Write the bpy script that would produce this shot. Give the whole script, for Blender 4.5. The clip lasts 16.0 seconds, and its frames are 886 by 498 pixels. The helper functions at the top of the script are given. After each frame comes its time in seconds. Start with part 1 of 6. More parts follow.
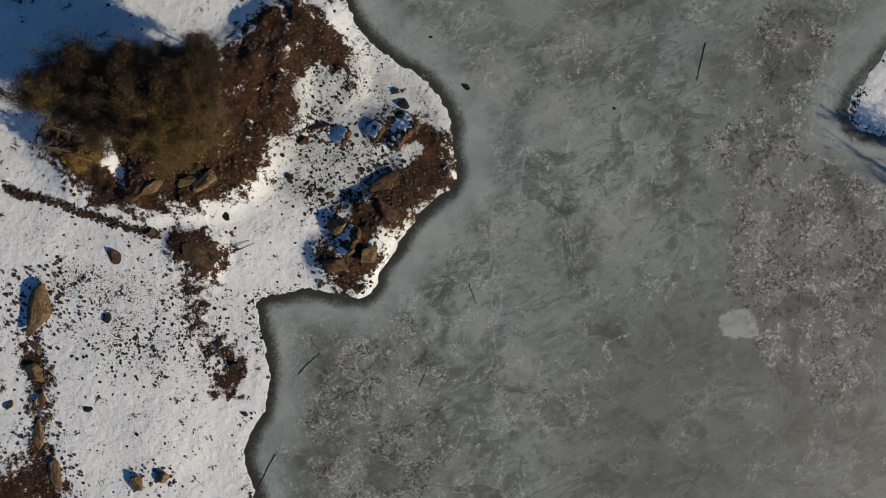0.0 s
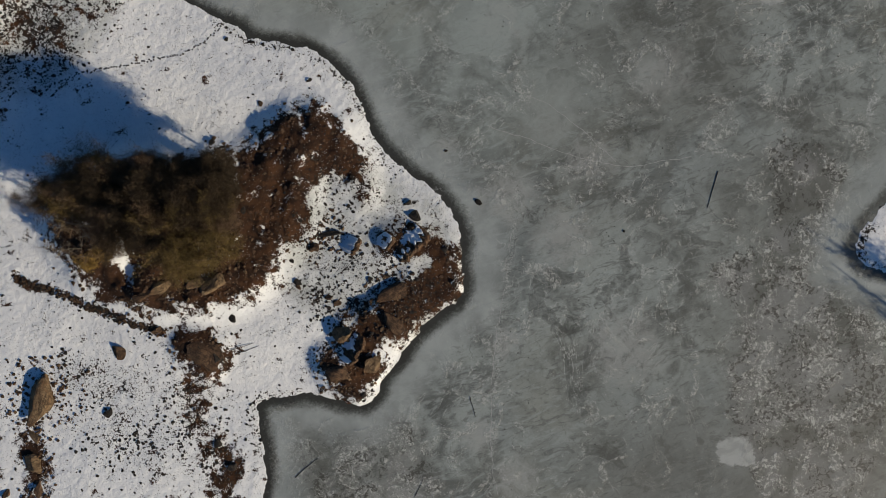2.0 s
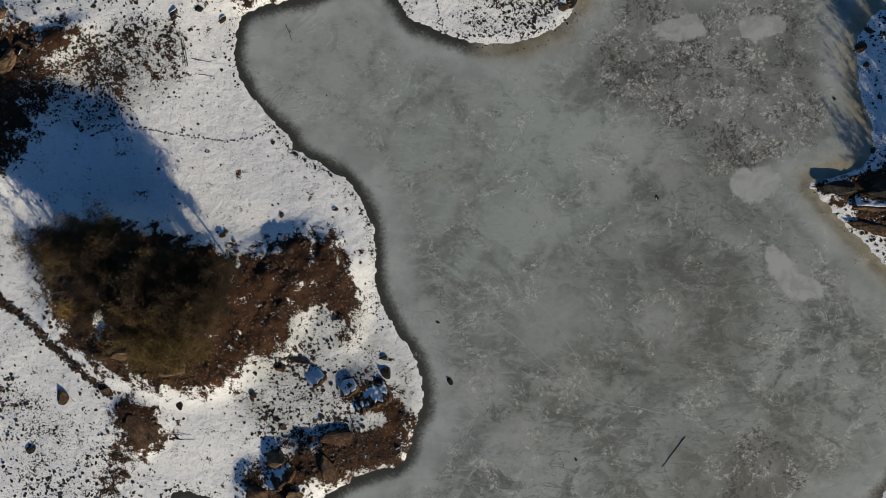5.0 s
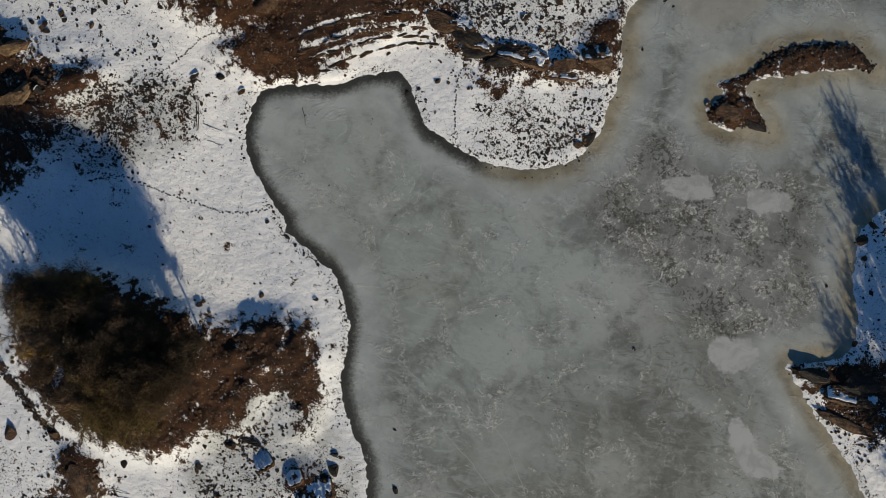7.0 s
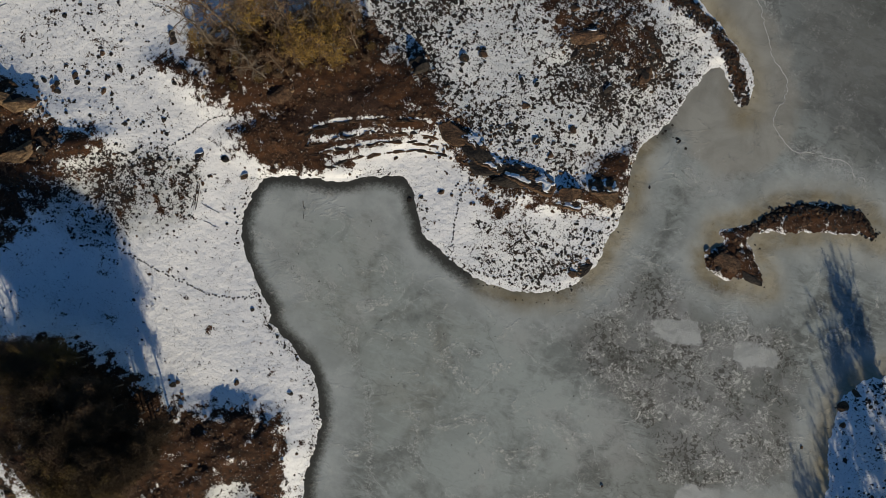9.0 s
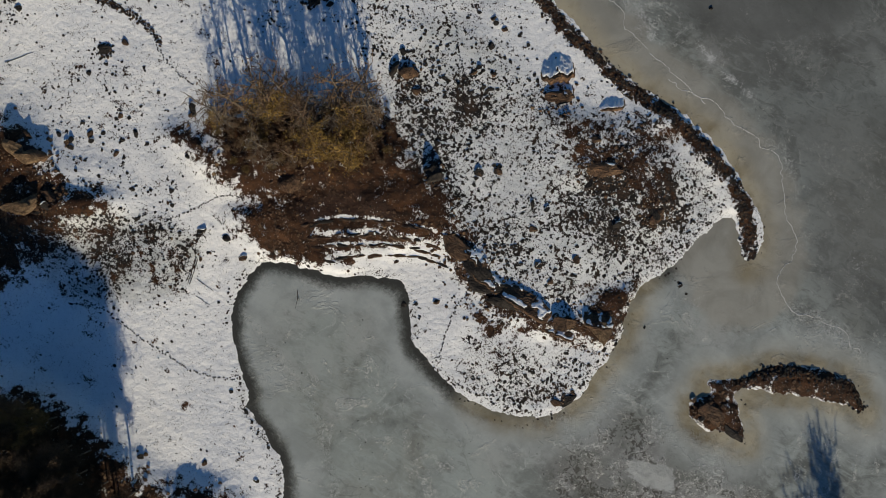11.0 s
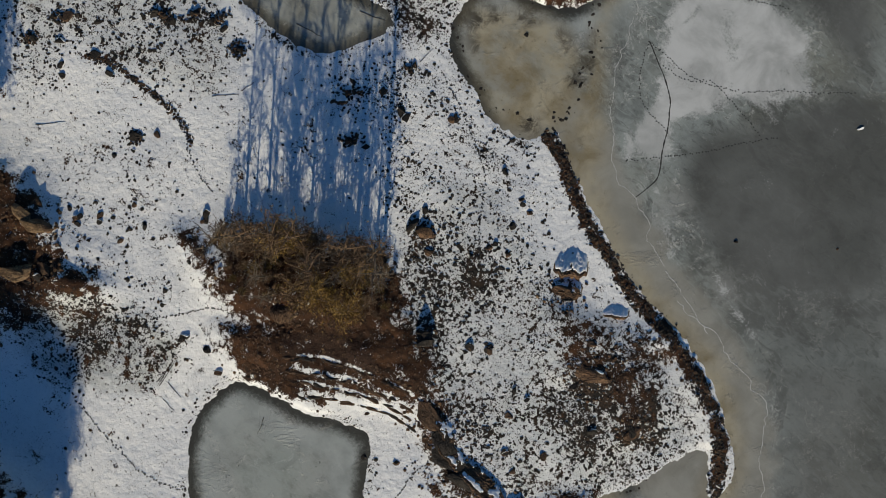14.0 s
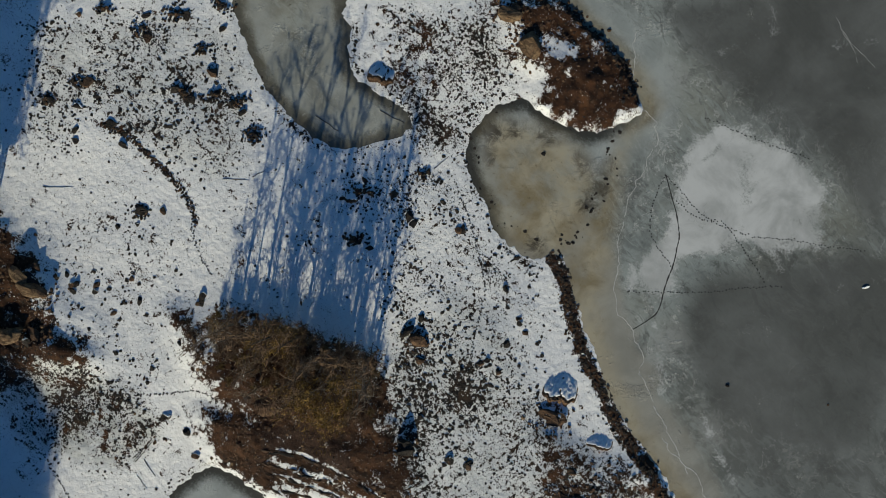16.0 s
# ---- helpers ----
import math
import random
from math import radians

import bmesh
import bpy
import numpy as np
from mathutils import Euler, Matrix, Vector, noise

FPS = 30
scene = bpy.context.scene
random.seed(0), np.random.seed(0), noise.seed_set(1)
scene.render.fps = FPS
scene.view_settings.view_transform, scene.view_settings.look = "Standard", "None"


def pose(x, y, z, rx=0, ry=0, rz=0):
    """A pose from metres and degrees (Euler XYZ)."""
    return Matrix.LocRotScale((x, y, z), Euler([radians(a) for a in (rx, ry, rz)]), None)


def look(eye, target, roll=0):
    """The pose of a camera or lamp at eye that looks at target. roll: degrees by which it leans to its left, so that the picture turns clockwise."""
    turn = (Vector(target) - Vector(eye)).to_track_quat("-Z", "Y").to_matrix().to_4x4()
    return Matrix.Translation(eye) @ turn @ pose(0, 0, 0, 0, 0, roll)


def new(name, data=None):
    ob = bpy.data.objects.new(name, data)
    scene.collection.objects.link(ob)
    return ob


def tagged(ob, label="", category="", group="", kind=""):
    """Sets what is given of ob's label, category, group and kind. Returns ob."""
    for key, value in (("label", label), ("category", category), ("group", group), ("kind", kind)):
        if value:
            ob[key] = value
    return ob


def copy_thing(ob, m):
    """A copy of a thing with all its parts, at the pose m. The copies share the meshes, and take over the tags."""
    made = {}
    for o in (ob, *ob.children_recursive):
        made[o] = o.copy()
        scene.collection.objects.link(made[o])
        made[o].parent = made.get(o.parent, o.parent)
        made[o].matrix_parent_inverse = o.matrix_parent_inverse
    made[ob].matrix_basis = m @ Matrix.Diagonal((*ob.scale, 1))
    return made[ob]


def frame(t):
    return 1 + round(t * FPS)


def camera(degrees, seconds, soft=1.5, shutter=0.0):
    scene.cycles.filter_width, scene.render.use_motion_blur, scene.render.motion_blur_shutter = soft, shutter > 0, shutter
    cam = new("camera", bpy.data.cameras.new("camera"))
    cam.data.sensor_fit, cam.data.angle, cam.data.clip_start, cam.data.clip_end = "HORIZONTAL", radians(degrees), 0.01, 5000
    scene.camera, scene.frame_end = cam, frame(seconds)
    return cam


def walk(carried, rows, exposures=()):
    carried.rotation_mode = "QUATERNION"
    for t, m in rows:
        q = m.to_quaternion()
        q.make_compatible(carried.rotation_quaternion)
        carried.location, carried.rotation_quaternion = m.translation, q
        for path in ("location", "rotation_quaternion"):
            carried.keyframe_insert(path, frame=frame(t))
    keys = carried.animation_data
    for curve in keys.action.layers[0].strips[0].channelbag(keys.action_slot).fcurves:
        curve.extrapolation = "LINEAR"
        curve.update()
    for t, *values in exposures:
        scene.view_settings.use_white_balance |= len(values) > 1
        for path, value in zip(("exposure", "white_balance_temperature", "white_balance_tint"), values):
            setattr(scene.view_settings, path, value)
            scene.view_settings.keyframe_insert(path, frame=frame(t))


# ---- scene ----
cam = camera(70.0, 16.0, soft=0.55)
# seconds, eye in metres, turn in degrees: a drone about 100 m up that looks straight down
PATH = [
    (0.0, -0.577, -3.890, 101.565, -0.717, -0.680, -23.393),
    (0.5, 0.655, -0.265, 101.657, -0.362, -0.633, -22.838),
    (1.0, 2.198, 4.086, 101.764, -0.420, -0.608, -22.242),
    (1.5, 3.469, 8.731, 101.799, -0.577, -0.756, -21.416),
    (2.0, 5.041, 12.819, 101.894, -0.474, -0.644, -20.178),
    (2.5, 6.577, 16.855, 102.020, -0.351, -0.465, -17.319),
    (3.0, 7.915, 20.932, 102.096, -0.218, -0.392, -13.933),
    (3.5, 9.413, 25.067, 102.162, -0.135, -0.214, -10.587),
    (4.0, 10.469, 29.280, 102.295, -0.037, -0.190, -7.069),
    (6.5, 12.821, 51.805, 102.194, -0.046, -0.439, 9.823),
    (7.0, 12.807, 56.121, 102.218, 0.090, -0.417, 11.558),
    (7.5, 12.430, 60.458, 102.080, 0.180, -0.429, 12.840),
    (8.0, 11.553, 64.976, 101.988, 0.141, -0.557, 14.729),
    (8.5, 10.967, 69.283, 101.862, 0.192, -0.428, 17.105),
    (9.0, 9.657, 73.393, 101.670, 0.296, -0.600, 19.188),
    (11.5, 1.978, 93.216, 101.276, 0.661, -0.568, 30.034),
    (12.0, -0.302, 97.135, 101.314, 0.586, -0.628, 32.625),
    (12.5, -2.713, 100.753, 101.336, 0.564, -0.753, 34.983),
    (13.0, -4.898, 104.251, 101.329, 0.668, -0.765, 37.203),
    (13.5, -7.143, 107.660, 101.205, 0.785, -0.733, 39.455),
    (14.0, -9.453, 110.627, 101.137, 1.127, -0.752, 41.682),
    (14.5, -12.015, 113.704, 101.090, 1.308, -0.766, 43.452),
    (15.0, -15.271, 117.077, 101.111, 1.123, -0.849, 44.997),
    (15.5, -18.409, 120.189, 101.047, 1.057, -0.885, 46.495),
    (16.0, -21.644, 123.323, 100.992, 0.954, -0.831, 48.561),
]
walk(cam, [(t, pose(*p)) for t, *p in PATH], [(0.0, -0.08, 6970.0, 9.0), (8.0, -0.04, 6960.0, 8.0), (14.5, -0.05, 6860.0, 6.0), (16.0, -0.08, 6760.0, 2.0)])

# ---- daylight: a low winter sun, clear sky ----
SUN_UP, SUN_FROM = radians(20.0), Vector((0.6225, -0.7826, 0.0))
world = bpy.data.worlds.new("winter_sky")
world.use_nodes = True
scene.world = world
sky = world.node_tree.nodes.new("ShaderNodeTexSky")
sky.sky_type, sky.sun_disc = "NISHITA", False
sky.sun_elevation, sky.sun_rotation = SUN_UP, math.atan2(SUN_FROM.x, SUN_FROM.y)
sky.altitude, sky.air_density, sky.dust_density, sky.ozone_density = 200.0, 1.0, 0.3, 1.5
deep = world.node_tree.nodes.new("ShaderNodeHueSaturation")
deep.inputs["Saturation"].default_value, deep.inputs["Hue"].default_value = 1.42, 0.511
world.node_tree.links.new(sky.outputs["Color"], deep.inputs["Color"])
world.node_tree.links.new(deep.outputs["Color"], world.node_tree.nodes["Background"].inputs["Color"])
world.node_tree.nodes["Background"].inputs["Strength"].default_value = 0.073
sun = new("sun", bpy.data.lights.new("sun", "SUN"))
sun.data.energy, sun.data.angle, sun.data.color = 4.9, radians(0.53), (1.0, 0.905, 0.745)
sun.matrix_world = look(SUN_FROM * 200 * math.cos(SUN_UP) + Vector((0, 60, 200 * math.sin(SUN_UP))), (0, 60, 0))
scene.view_settings.exposure = 0.0

# ---- materials ----


class Nodes:
    """Short hand for a node material."""

    def __init__(self, name, rough=0.9, spec=0.3):
        self.mat = bpy.data.materials.new(name)
        self.mat.use_nodes = True
        self.tree = self.mat.node_tree
        self.bsdf = self.tree.nodes["Principled BSDF"]
        self.bsdf.inputs["Roughness"].default_value = rough
        self.bsdf.inputs["Specular IOR Level"].default_value = spec
        geo = self.add("ShaderNodeTexCoord")
        self.place = geo.outputs["Object"]

    def add(self, kind, **put):
        n = self.tree.nodes.new(kind)
        for k, v in put.items():
            n.inputs[k].default_value = v
        return n

    def link(self, a, b):
        self.tree.links.new(a, b)

    def set(self, socket, v):
        if isinstance(v, (int, float, tuple)):
            socket.default_value = v
        else:
            self.link(v, socket)

    def noise(self, scale, detail=4.0, rough=0.55, warp=0.0, place=None):
        n = self.add("ShaderNodeTexNoise", Scale=scale, Detail=detail, Roughness=rough, Distortion=warp)
        self.link(place or self.place, n.inputs["Vector"])
        return n.outputs["Fac"]

    def stretched(self, scale, turn, slim, detail=5.0, rough=0.6, warp=0.0):
        """Noise drawn out along one direction."""
        m = self.add("ShaderNodeMapping", Rotation=(0.0, 0.0, radians(turn)), Scale=(1.0, slim, 1.0))
        self.link(self.place, m.inputs["Vector"])
        return self.noise(scale, detail, rough, warp, m.outputs["Vector"])

    def moved(self, k):
        """Places moved aside, for a pattern that does not follow another."""
        m = self.add("ShaderNodeMapping", Location=(31.7 * k, 17.3 * k, 5.1 * k))
        self.link(self.place, m.inputs["Vector"])
        return m.outputs["Vector"]

    def bent(self, scale, by):
        """Places shifted about by noise, to bend a pattern."""
        c = self.add("ShaderNodeTexNoise", Scale=scale, Detail=5.0)
        self.link(self.place, c.inputs["Vector"])
        m = self.add("ShaderNodeVectorMath")
        m.operation = "MULTIPLY_ADD"
        self.link(c.outputs["Color"], m.inputs[0])
        m.inputs[1].default_value = (by, by, 0.0)
        self.link(self.place, m.inputs[2])
        return m.outputs[0]

    def cells(self, scale, feature="F1", out="Distance", place=None):
        n = self.add("ShaderNodeTexVoronoi", Scale=scale)
        n.feature = feature
        self.link(place or self.place, n.inputs["Vector"])
        return n.outputs[out]

    def attr(self, name):
        n = self.add("ShaderNodeAttribute")
        n.attribute_name = name
        return n.outputs["Fac"]

    def math(self, op, a, b=0.0, c=None):
        n = self.add("ShaderNodeMath")
        n.operation = op
        self.set(n.inputs[0], a)
        self.set(n.inputs[1], b)
        if c is not None:
            self.set(n.inputs[2], c)
        return n.outputs[0]

    def step(self, v, lo, hi, a=0.0, b=1.0):
        n = self.add("ShaderNodeMapRange")
        n.interpolation_type = "SMOOTHSTEP"
        for i, x in enumerate((v, lo, hi, a, b)):
            self.set(n.inputs[i], x)
        return n.outputs[0]

    def mix(self, f, a, b):
        n = self.add("ShaderNodeMix")
        n.data_type = "RGBA"
        self.set(n.inputs[0], f)
        for s, v in ((n.inputs[6], a), (n.inputs[7], b)):
            self.set(s, (*v, 1.0) if isinstance(v, tuple) and len(v) == 3 else v)
        return n.outputs[2]

    def finish(self, colour, rough=None, height=None, depth=0.05, strength=0.6):
        self.set(self.bsdf.inputs["Base Color"], colour)
        if rough is not None:
            self.set(self.bsdf.inputs["Roughness"], rough)
        if height is not None:
            b = self.add("ShaderNodeBump", Strength=strength, Distance=depth)
            self.link(height, b.inputs["Height"])
            self.link(b.outputs["Normal"], self.bsdf.inputs["Normal"])
        return self.mat


def ground_material():
    """Snow that thins to litter, frozen soil and gravel."""
    n = Nodes("snow_and_soil", 0.85, 0.25)
    big, mid, fine = n.noise(0.09, 5), n.noise(0.8, 6, 0.65), n.noise(5.0, 4, 0.65)
    snow = n.mix(n.step(big, 0.35, 0.65), (0.79, 0.80, 0.81), (0.88, 0.88, 0.87))
    snow = n.mix(n.step(n.noise(2.2, 5, 0.7), 0.40, 0.75, 0.0, 0.35), snow, (0.66, 0.67, 0.675))
    soil = n.mix(n.step(mid, 0.35, 0.62), (0.015, 0.0066, 0.0032), (0.050, 0.0215, 0.0095))
    soil = n.mix(n.step(n.noise(0.35, 4), 0.48, 0.66, 0.0, 0.7), soil, (0.085, 0.036, 0.014))
    soil = n.mix(n.step(fine, 0.61, 0.76, 0.0, 0.55), soil, (0.12, 0.075, 0.045))
    soil = n.mix(n.step(n.cells(2.3), 0.05, 0.16, 0.75, 0.0), soil, (0.022, 0.017, 0.013))
    soil = n.mix(n.math("MULTIPLY", n.step(n.noise(0.9, 7, 0.75), 0.52, 0.66), 0.75), soil, (0.014, 0.009, 0.006))
    soil = n.mix(n.step(n.noise(3.2, 6, 0.75), 0.635, 0.67, 0.0, 0.85), soil, (0.70, 0.71, 0.72))
    soil = n.mix(n.step(n.math("ADD", n.attr("scree"), n.math("MULTIPLY", n.math("SUBTRACT", n.noise(0.6, 6, 0.7), 0.5), 1.2)), 0.45, 0.6, 0.0, 0.9), soil, n.mix(n.step(n.noise(2.0, 5, 0.7), 0.4, 0.62), (0.020, 0.010, 0.0065), (0.040, 0.020, 0.013)))
    lodged = n.math("ADD", n.attr("drift"), n.math("ADD", n.math("MULTIPLY", n.math("SUBTRACT", n.noise(1.9, 6, 0.75), 0.5), 3.4), n.math("MULTIPLY", n.math("SUBTRACT", n.noise(0.30, 3, 0.5, 0.0, n.moved(2)), 0.5), 2.4)))
    soil = n.mix(n.math("MULTIPLY", n.step(lodged, 0.70, 0.86), n.step(n.attr("drift"), 0.02, 0.15)), soil, (0.80, 0.81, 0.81))
    # where the soil lies bare
    edge = n.math("ADD", n.attr("soil"), n.math("MULTIPLY", n.math("SUBTRACT", n.noise(0.42, 9, 0.75), 0.5), 4.2))
    edge = n.math("ADD", edge, n.math("MULTIPLY", n.math("SUBTRACT", fine, 0.5), 1.3))
    bare = n.step(edge, 0.46, 0.58)
    # stalks, litter and pebbles that come through thin snow
    thin = n.attr("litter")
    dots = n.math("ADD", n.noise(1.55, 5, 0.68), n.math("MULTIPLY", n.math("SUBTRACT", n.noise(0.28, 3), 0.5), 0.4))
    dots = n.step(n.math("ADD", dots, n.math("MULTIPLY", thin, 0.185)), 0.685, 0.705)
    stalks = n.math("ADD", n.noise(3.3, 5, 0.7, 0.4, n.moved(5)), n.math("MULTIPLY", n.math("SUBTRACT", n.noise(0.22, 4, 0.6, 0.0, n.moved(3)), 0.5), 0.45))
    dots = n.math("MAXIMUM", dots, n.step(n.math("ADD", stalks, n.math("MULTIPLY", thin, 0.12)), 0.665, 0.69))
    litter = n.mix(n.step(n.noise(0.5, 4), 0.4, 0.6), (0.009, 0.007, 0.006), (0.036, 0.022, 0.014))
    veil = n.math("MULTIPLY", n.step(n.math("MAXIMUM", n.math("MULTIPLY", thin, 0.4), n.attr("crust")), 0.05, 0.8), n.step(n.noise(0.35, 6, 0.7), 0.38, 0.60, 0.32, 0.85))
    colour = n.mix(veil, snow, (0.48, 0.495, 0.475))
    colour = n.mix(dots, colour, litter)
    dust = n.step(n.math("ADD", n.noise(6.5, 4, 0.8), n.math("MULTIPLY", n.noise(0.4, 4), 0.25)), 0.742, 0.775, 0.0, 0.85)
    colour = n.mix(dust, colour, litter)
    colour = n.mix(bare, colour, soil)
    relief = n.math("ADD", n.math("MULTIPLY", n.noise(1.1, 6, 0.6), 0.8), n.math("MULTIPLY", n.math("ADD", fine, n.math("MULTIPLY", mid, 1.5)), n.math("MULTIPLY_ADD", bare, 0.75, 0.10)))
    return n.finish(colour, n.math("MULTIPLY_ADD", bare, 0.1, 0.8), relief, 0.35, 0.55)


def ice_material():
    """Grey lake ice: wet and dark along the shore, then a smooth pale band, then cloudy sheets with frost, old snow and brown stain."""
    n = Nodes("lake_ice", 0.5, 0.25)
    big, mid, fine = n.noise(0.10, 6, 0.62, 0.8), n.noise(0.5, 7, 0.68, 0.6), n.noise(2.6, 6, 0.72)
    # cloudy sheets, wisps drawn out by the wind, and olive or bluish tints
    cloud = n.math("ADD", n.math("MULTIPLY", n.noise(0.055, 7, 0.58, 0.6), 0.45), n.math("MULTIPLY", n.noise(0.17, 9, 0.60, 1.1), 0.55))
    base = n.mix(n.step(cloud, 0.41, 0.57), (0.122, 0.132, 0.124), (0.298, 0.328, 0.312))
    base = n.mix(n.step(n.noise(0.031, 4, 0.5, 0.3, n.moved(3)), 0.44, 0.64, 0.0, 0.5), base, (0.225, 0.225, 0.185))
    base = n.mix(n.step(n.noise(0.040, 4, 0.5, 0.3, n.moved(7)), 0.50, 0.66, 0.0, 0.5), base, (0.245, 0.278, 0.278))
    wisp = n.step(n.stretched(0.22, -28, 3.2, 9, 0.66, 1.2), 0.50, 0.62, 0.0, 0.6)
    base = n.mix(wisp, base, (0.315, 0.348, 0.335))
    base = n.mix(n.step(n.stretched(0.30, 20, 2.4, 9, 0.7, 1.5), 0.52, 0.63, 0.0, 0.6), base, (0.10, 0.105, 0.10))
    base = n.mix(n.step(n.noise(1.3, 8, 0.78), 0.50, 0.62, 0.0, 0.24), base, (0.105, 0.108, 0.10))
    base = n.mix(n.step(n.noise(1.6, 8, 0.78, 0.0, n.moved(2)), 0.53, 0.63, 0.0, 0.22), base, (0.36, 0.37, 0.355))
    # refrozen holes: torn dark floors with a thin pale lip on one side
    hole = n.math("ADD", n.noise(0.085, 9, 0.6, 1.4), n.math("MULTIPLY", n.math("SUBTRACT", n.noise(0.7, 7, 0.75), 0.5), 0.16))
    base = n.mix(n.math("MULTIPLY", n.step(hole, 0.565, 0.615), n.step(n.noise(0.8, 7, 0.75), 0.34, 0.62, 0.15, 0.7)), base, (0.085, 0.089, 0.084))
    lip = n.math("MULTIPLY", n.math("MULTIPLY", n.step(hole, 0.552, 0.560), n.step(hole, 0.564, 0.574, 1.0, 0.0)), n.step(n.noise(0.3, 6, 0.7), 0.49, 0.54))
    base = n.mix(n.math("MULTIPLY", lip, 0.8), base, (0.44, 0.45, 0.43))
    # hair cracks
    for size, shift, tone in ((0.045, 9.0, (0.38, 0.39, 0.375)), (0.09, 5.0, (0.07, 0.073, 0.07))):
        line = n.cells(size, "DISTANCE_TO_EDGE", "Distance", n.bent(0.25, shift))
        base = n.mix(n.math("MULTIPLY", n.step(line, 0.0, 0.07 * size, 0.5, 0.0), n.step(n.noise(0.07 + 0.5 * size, 4), 0.50, 0.58)), base, tone)
    # mottles: dark clear patches with fringes, and pale cloudy ones
    torn = n.noise(0.45, 9, 0.80, 0.6)
    base = n.mix(n.step(n.math("MULTIPLY", n.attr("cloudy"), n.math("MULTIPLY_ADD", torn, 3.0, -0.8)), 0.2, 0.75, 0.0, 0.72), base, (0.35, 0.36, 0.345))
    base = n.mix(n.step(n.math("MULTIPLY", n.attr("clear"), n.math("MULTIPLY_ADD", torn, 4.4, -1.5)), 0.25, 1.2, 0.0, 0.82), base, (0.068, 0.072, 0.066))
    base = n.mix(n.math("MULTIPLY", n.attr("hazy"), n.step(n.noise(0.09, 7, 0.6, 0.8, n.moved(6)), 0.38, 0.58, 0.15, 0.6)), base, (0.322, 0.362, 0.345))
    base = n.mix(n.math("MULTIPLY", n.attr("dim"), n.step(n.noise(0.07, 7, 0.6, 0.8, n.moved(4)), 0.36, 0.60, 0.10, 0.50)), base, (0.128, 0.130, 0.114))
    # the open lake is darker and plain
    wide = n.attr("lake")
    open_ice = n.mix(n.step(n.noise(0.06, 5, 0.55, 0.5), 0.36, 0.64), (0.078, 0.080, 0.075), (0.128, 0.132, 0.127))
    base = n.mix(n.math("MULTIPLY", wide, 0.94), base, open_ice)
    # refrozen slush: darker floors, and clusters of pale crumbs and dark pits
    frost = n.step(n.math("ADD", n.attr("frost"), n.math("MULTIPLY", n.math("SUBTRACT", n.noise(0.13, 7, 0.65), 0.5), 2.2)), 0.30, 0.60)
    base = n.mix(n.math("MULTIPLY", n.step(n.attr("frost"), 0.1, 0.9), 0.62), base, n.mix(n.step(n.noise(0.12, 6, 0.6, 0.6, n.moved(4)), 0.42, 0.58), (0.098, 0.098, 0.086), (0.20, 0.20, 0.195)))
    worm = n.noise(1.45, 3, 0.55, 1.6)
    rims = n.math("MAXIMUM", n.step(n.math("ABSOLUTE", n.math("SUBTRACT", worm, 0.52)), 0.012, 0.045, 0.55, 0.0), n.step(n.noise(1.7, 4, 0.6, 0.6, n.moved(10)), 0.54, 0.60))
    spread_of = n.step(n.noise(0.17, 8, 0.72, 0.4, n.moved(1)), 0.485, 0.54)
    sparse = n.math("MULTIPLY", n.step(n.noise(0.17, 8, 0.72, 0.8, n.moved(9)), 0.55, 0.59), 0.75)
    where = n.math("MAXIMUM", n.math("MULTIPLY", frost, spread_of), n.math("MULTIPLY", sparse, n.math("SUBTRACT", 1.0, wide)))
    where = n.math("MULTIPLY", where, n.step(n.attr("pale"), 0.3, 0.8, 1.0, 0.0))
    lumps = n.math("MULTIPLY", where, rims)
    base = n.mix(n.math("MULTIPLY", lumps, 0.9), base, (0.47, 0.475, 0.45))
    pits = n.math("MULTIPLY", n.math("MULTIPLY", frost, n.step(n.noise(0.21, 7, 0.7, 0.5, n.moved(5)), 0.48, 0.54)), n.step(n.noise(1.5, 4, 0.6, 1.0, n.moved(6)), 0.50, 0.55))
    base = n.mix(n.math("MULTIPLY", pits, 0.8), base, (0.052, 0.050, 0.042))
    specks = n.math("MULTIPLY", n.step(n.cells(0.75, "F1", "Distance", n.bent(0.6, 1.2)), 0.05, 0.12, 0.9, 0.0), n.step(n.noise(0.1, 5, 0.6, 0.0, n.moved(8)), 0.50, 0.58))
    base = n.mix(n.math("MULTIPLY", specks, n.math("SUBTRACT", 1.0, wide)), base, (0.03, 0.03, 0.027))
    # along the shore: a wet dark rim, then a smooth pale band
    wobble = n.math("MULTIPLY", n.math("SUBTRACT", n.noise(0.22, 6, 0.6), 0.5), 4.0)
    shore = n.math("ADD", n.attr("shore"), wobble)
    calm = n.attr("calm")
    pale = n.math("MULTIPLY", n.step(shore, 1.0, 2.6), n.step(shore, 3.0, 8.6, 1.0, 0.0))
    base = n.mix(n.math("MULTIPLY", pale, 0.86), base, n.mix(n.step(n.noise(0.16, 6, 0.6), 0.35, 0.65), (0.275, 0.300, 0.292), (0.380, 0.408, 0.400)))
    grain = n.math("ADD", n.math("MULTIPLY", wobble, 0.22), n.math("MULTIPLY_ADD", n.noise(1.8, 8, 0.85), 3.6, -1.8))
    wet = n.math("MULTIPLY", n.step(n.math("ADD", n.attr("shore"), grain), 0.5, 2.5, 1.0, 0.0), calm)
    base = n.mix(n.math("MULTIPLY", wet, 0.95), base, n.mix(fine, (0.020, 0.020, 0.018), (0.046, 0.046, 0.040)))
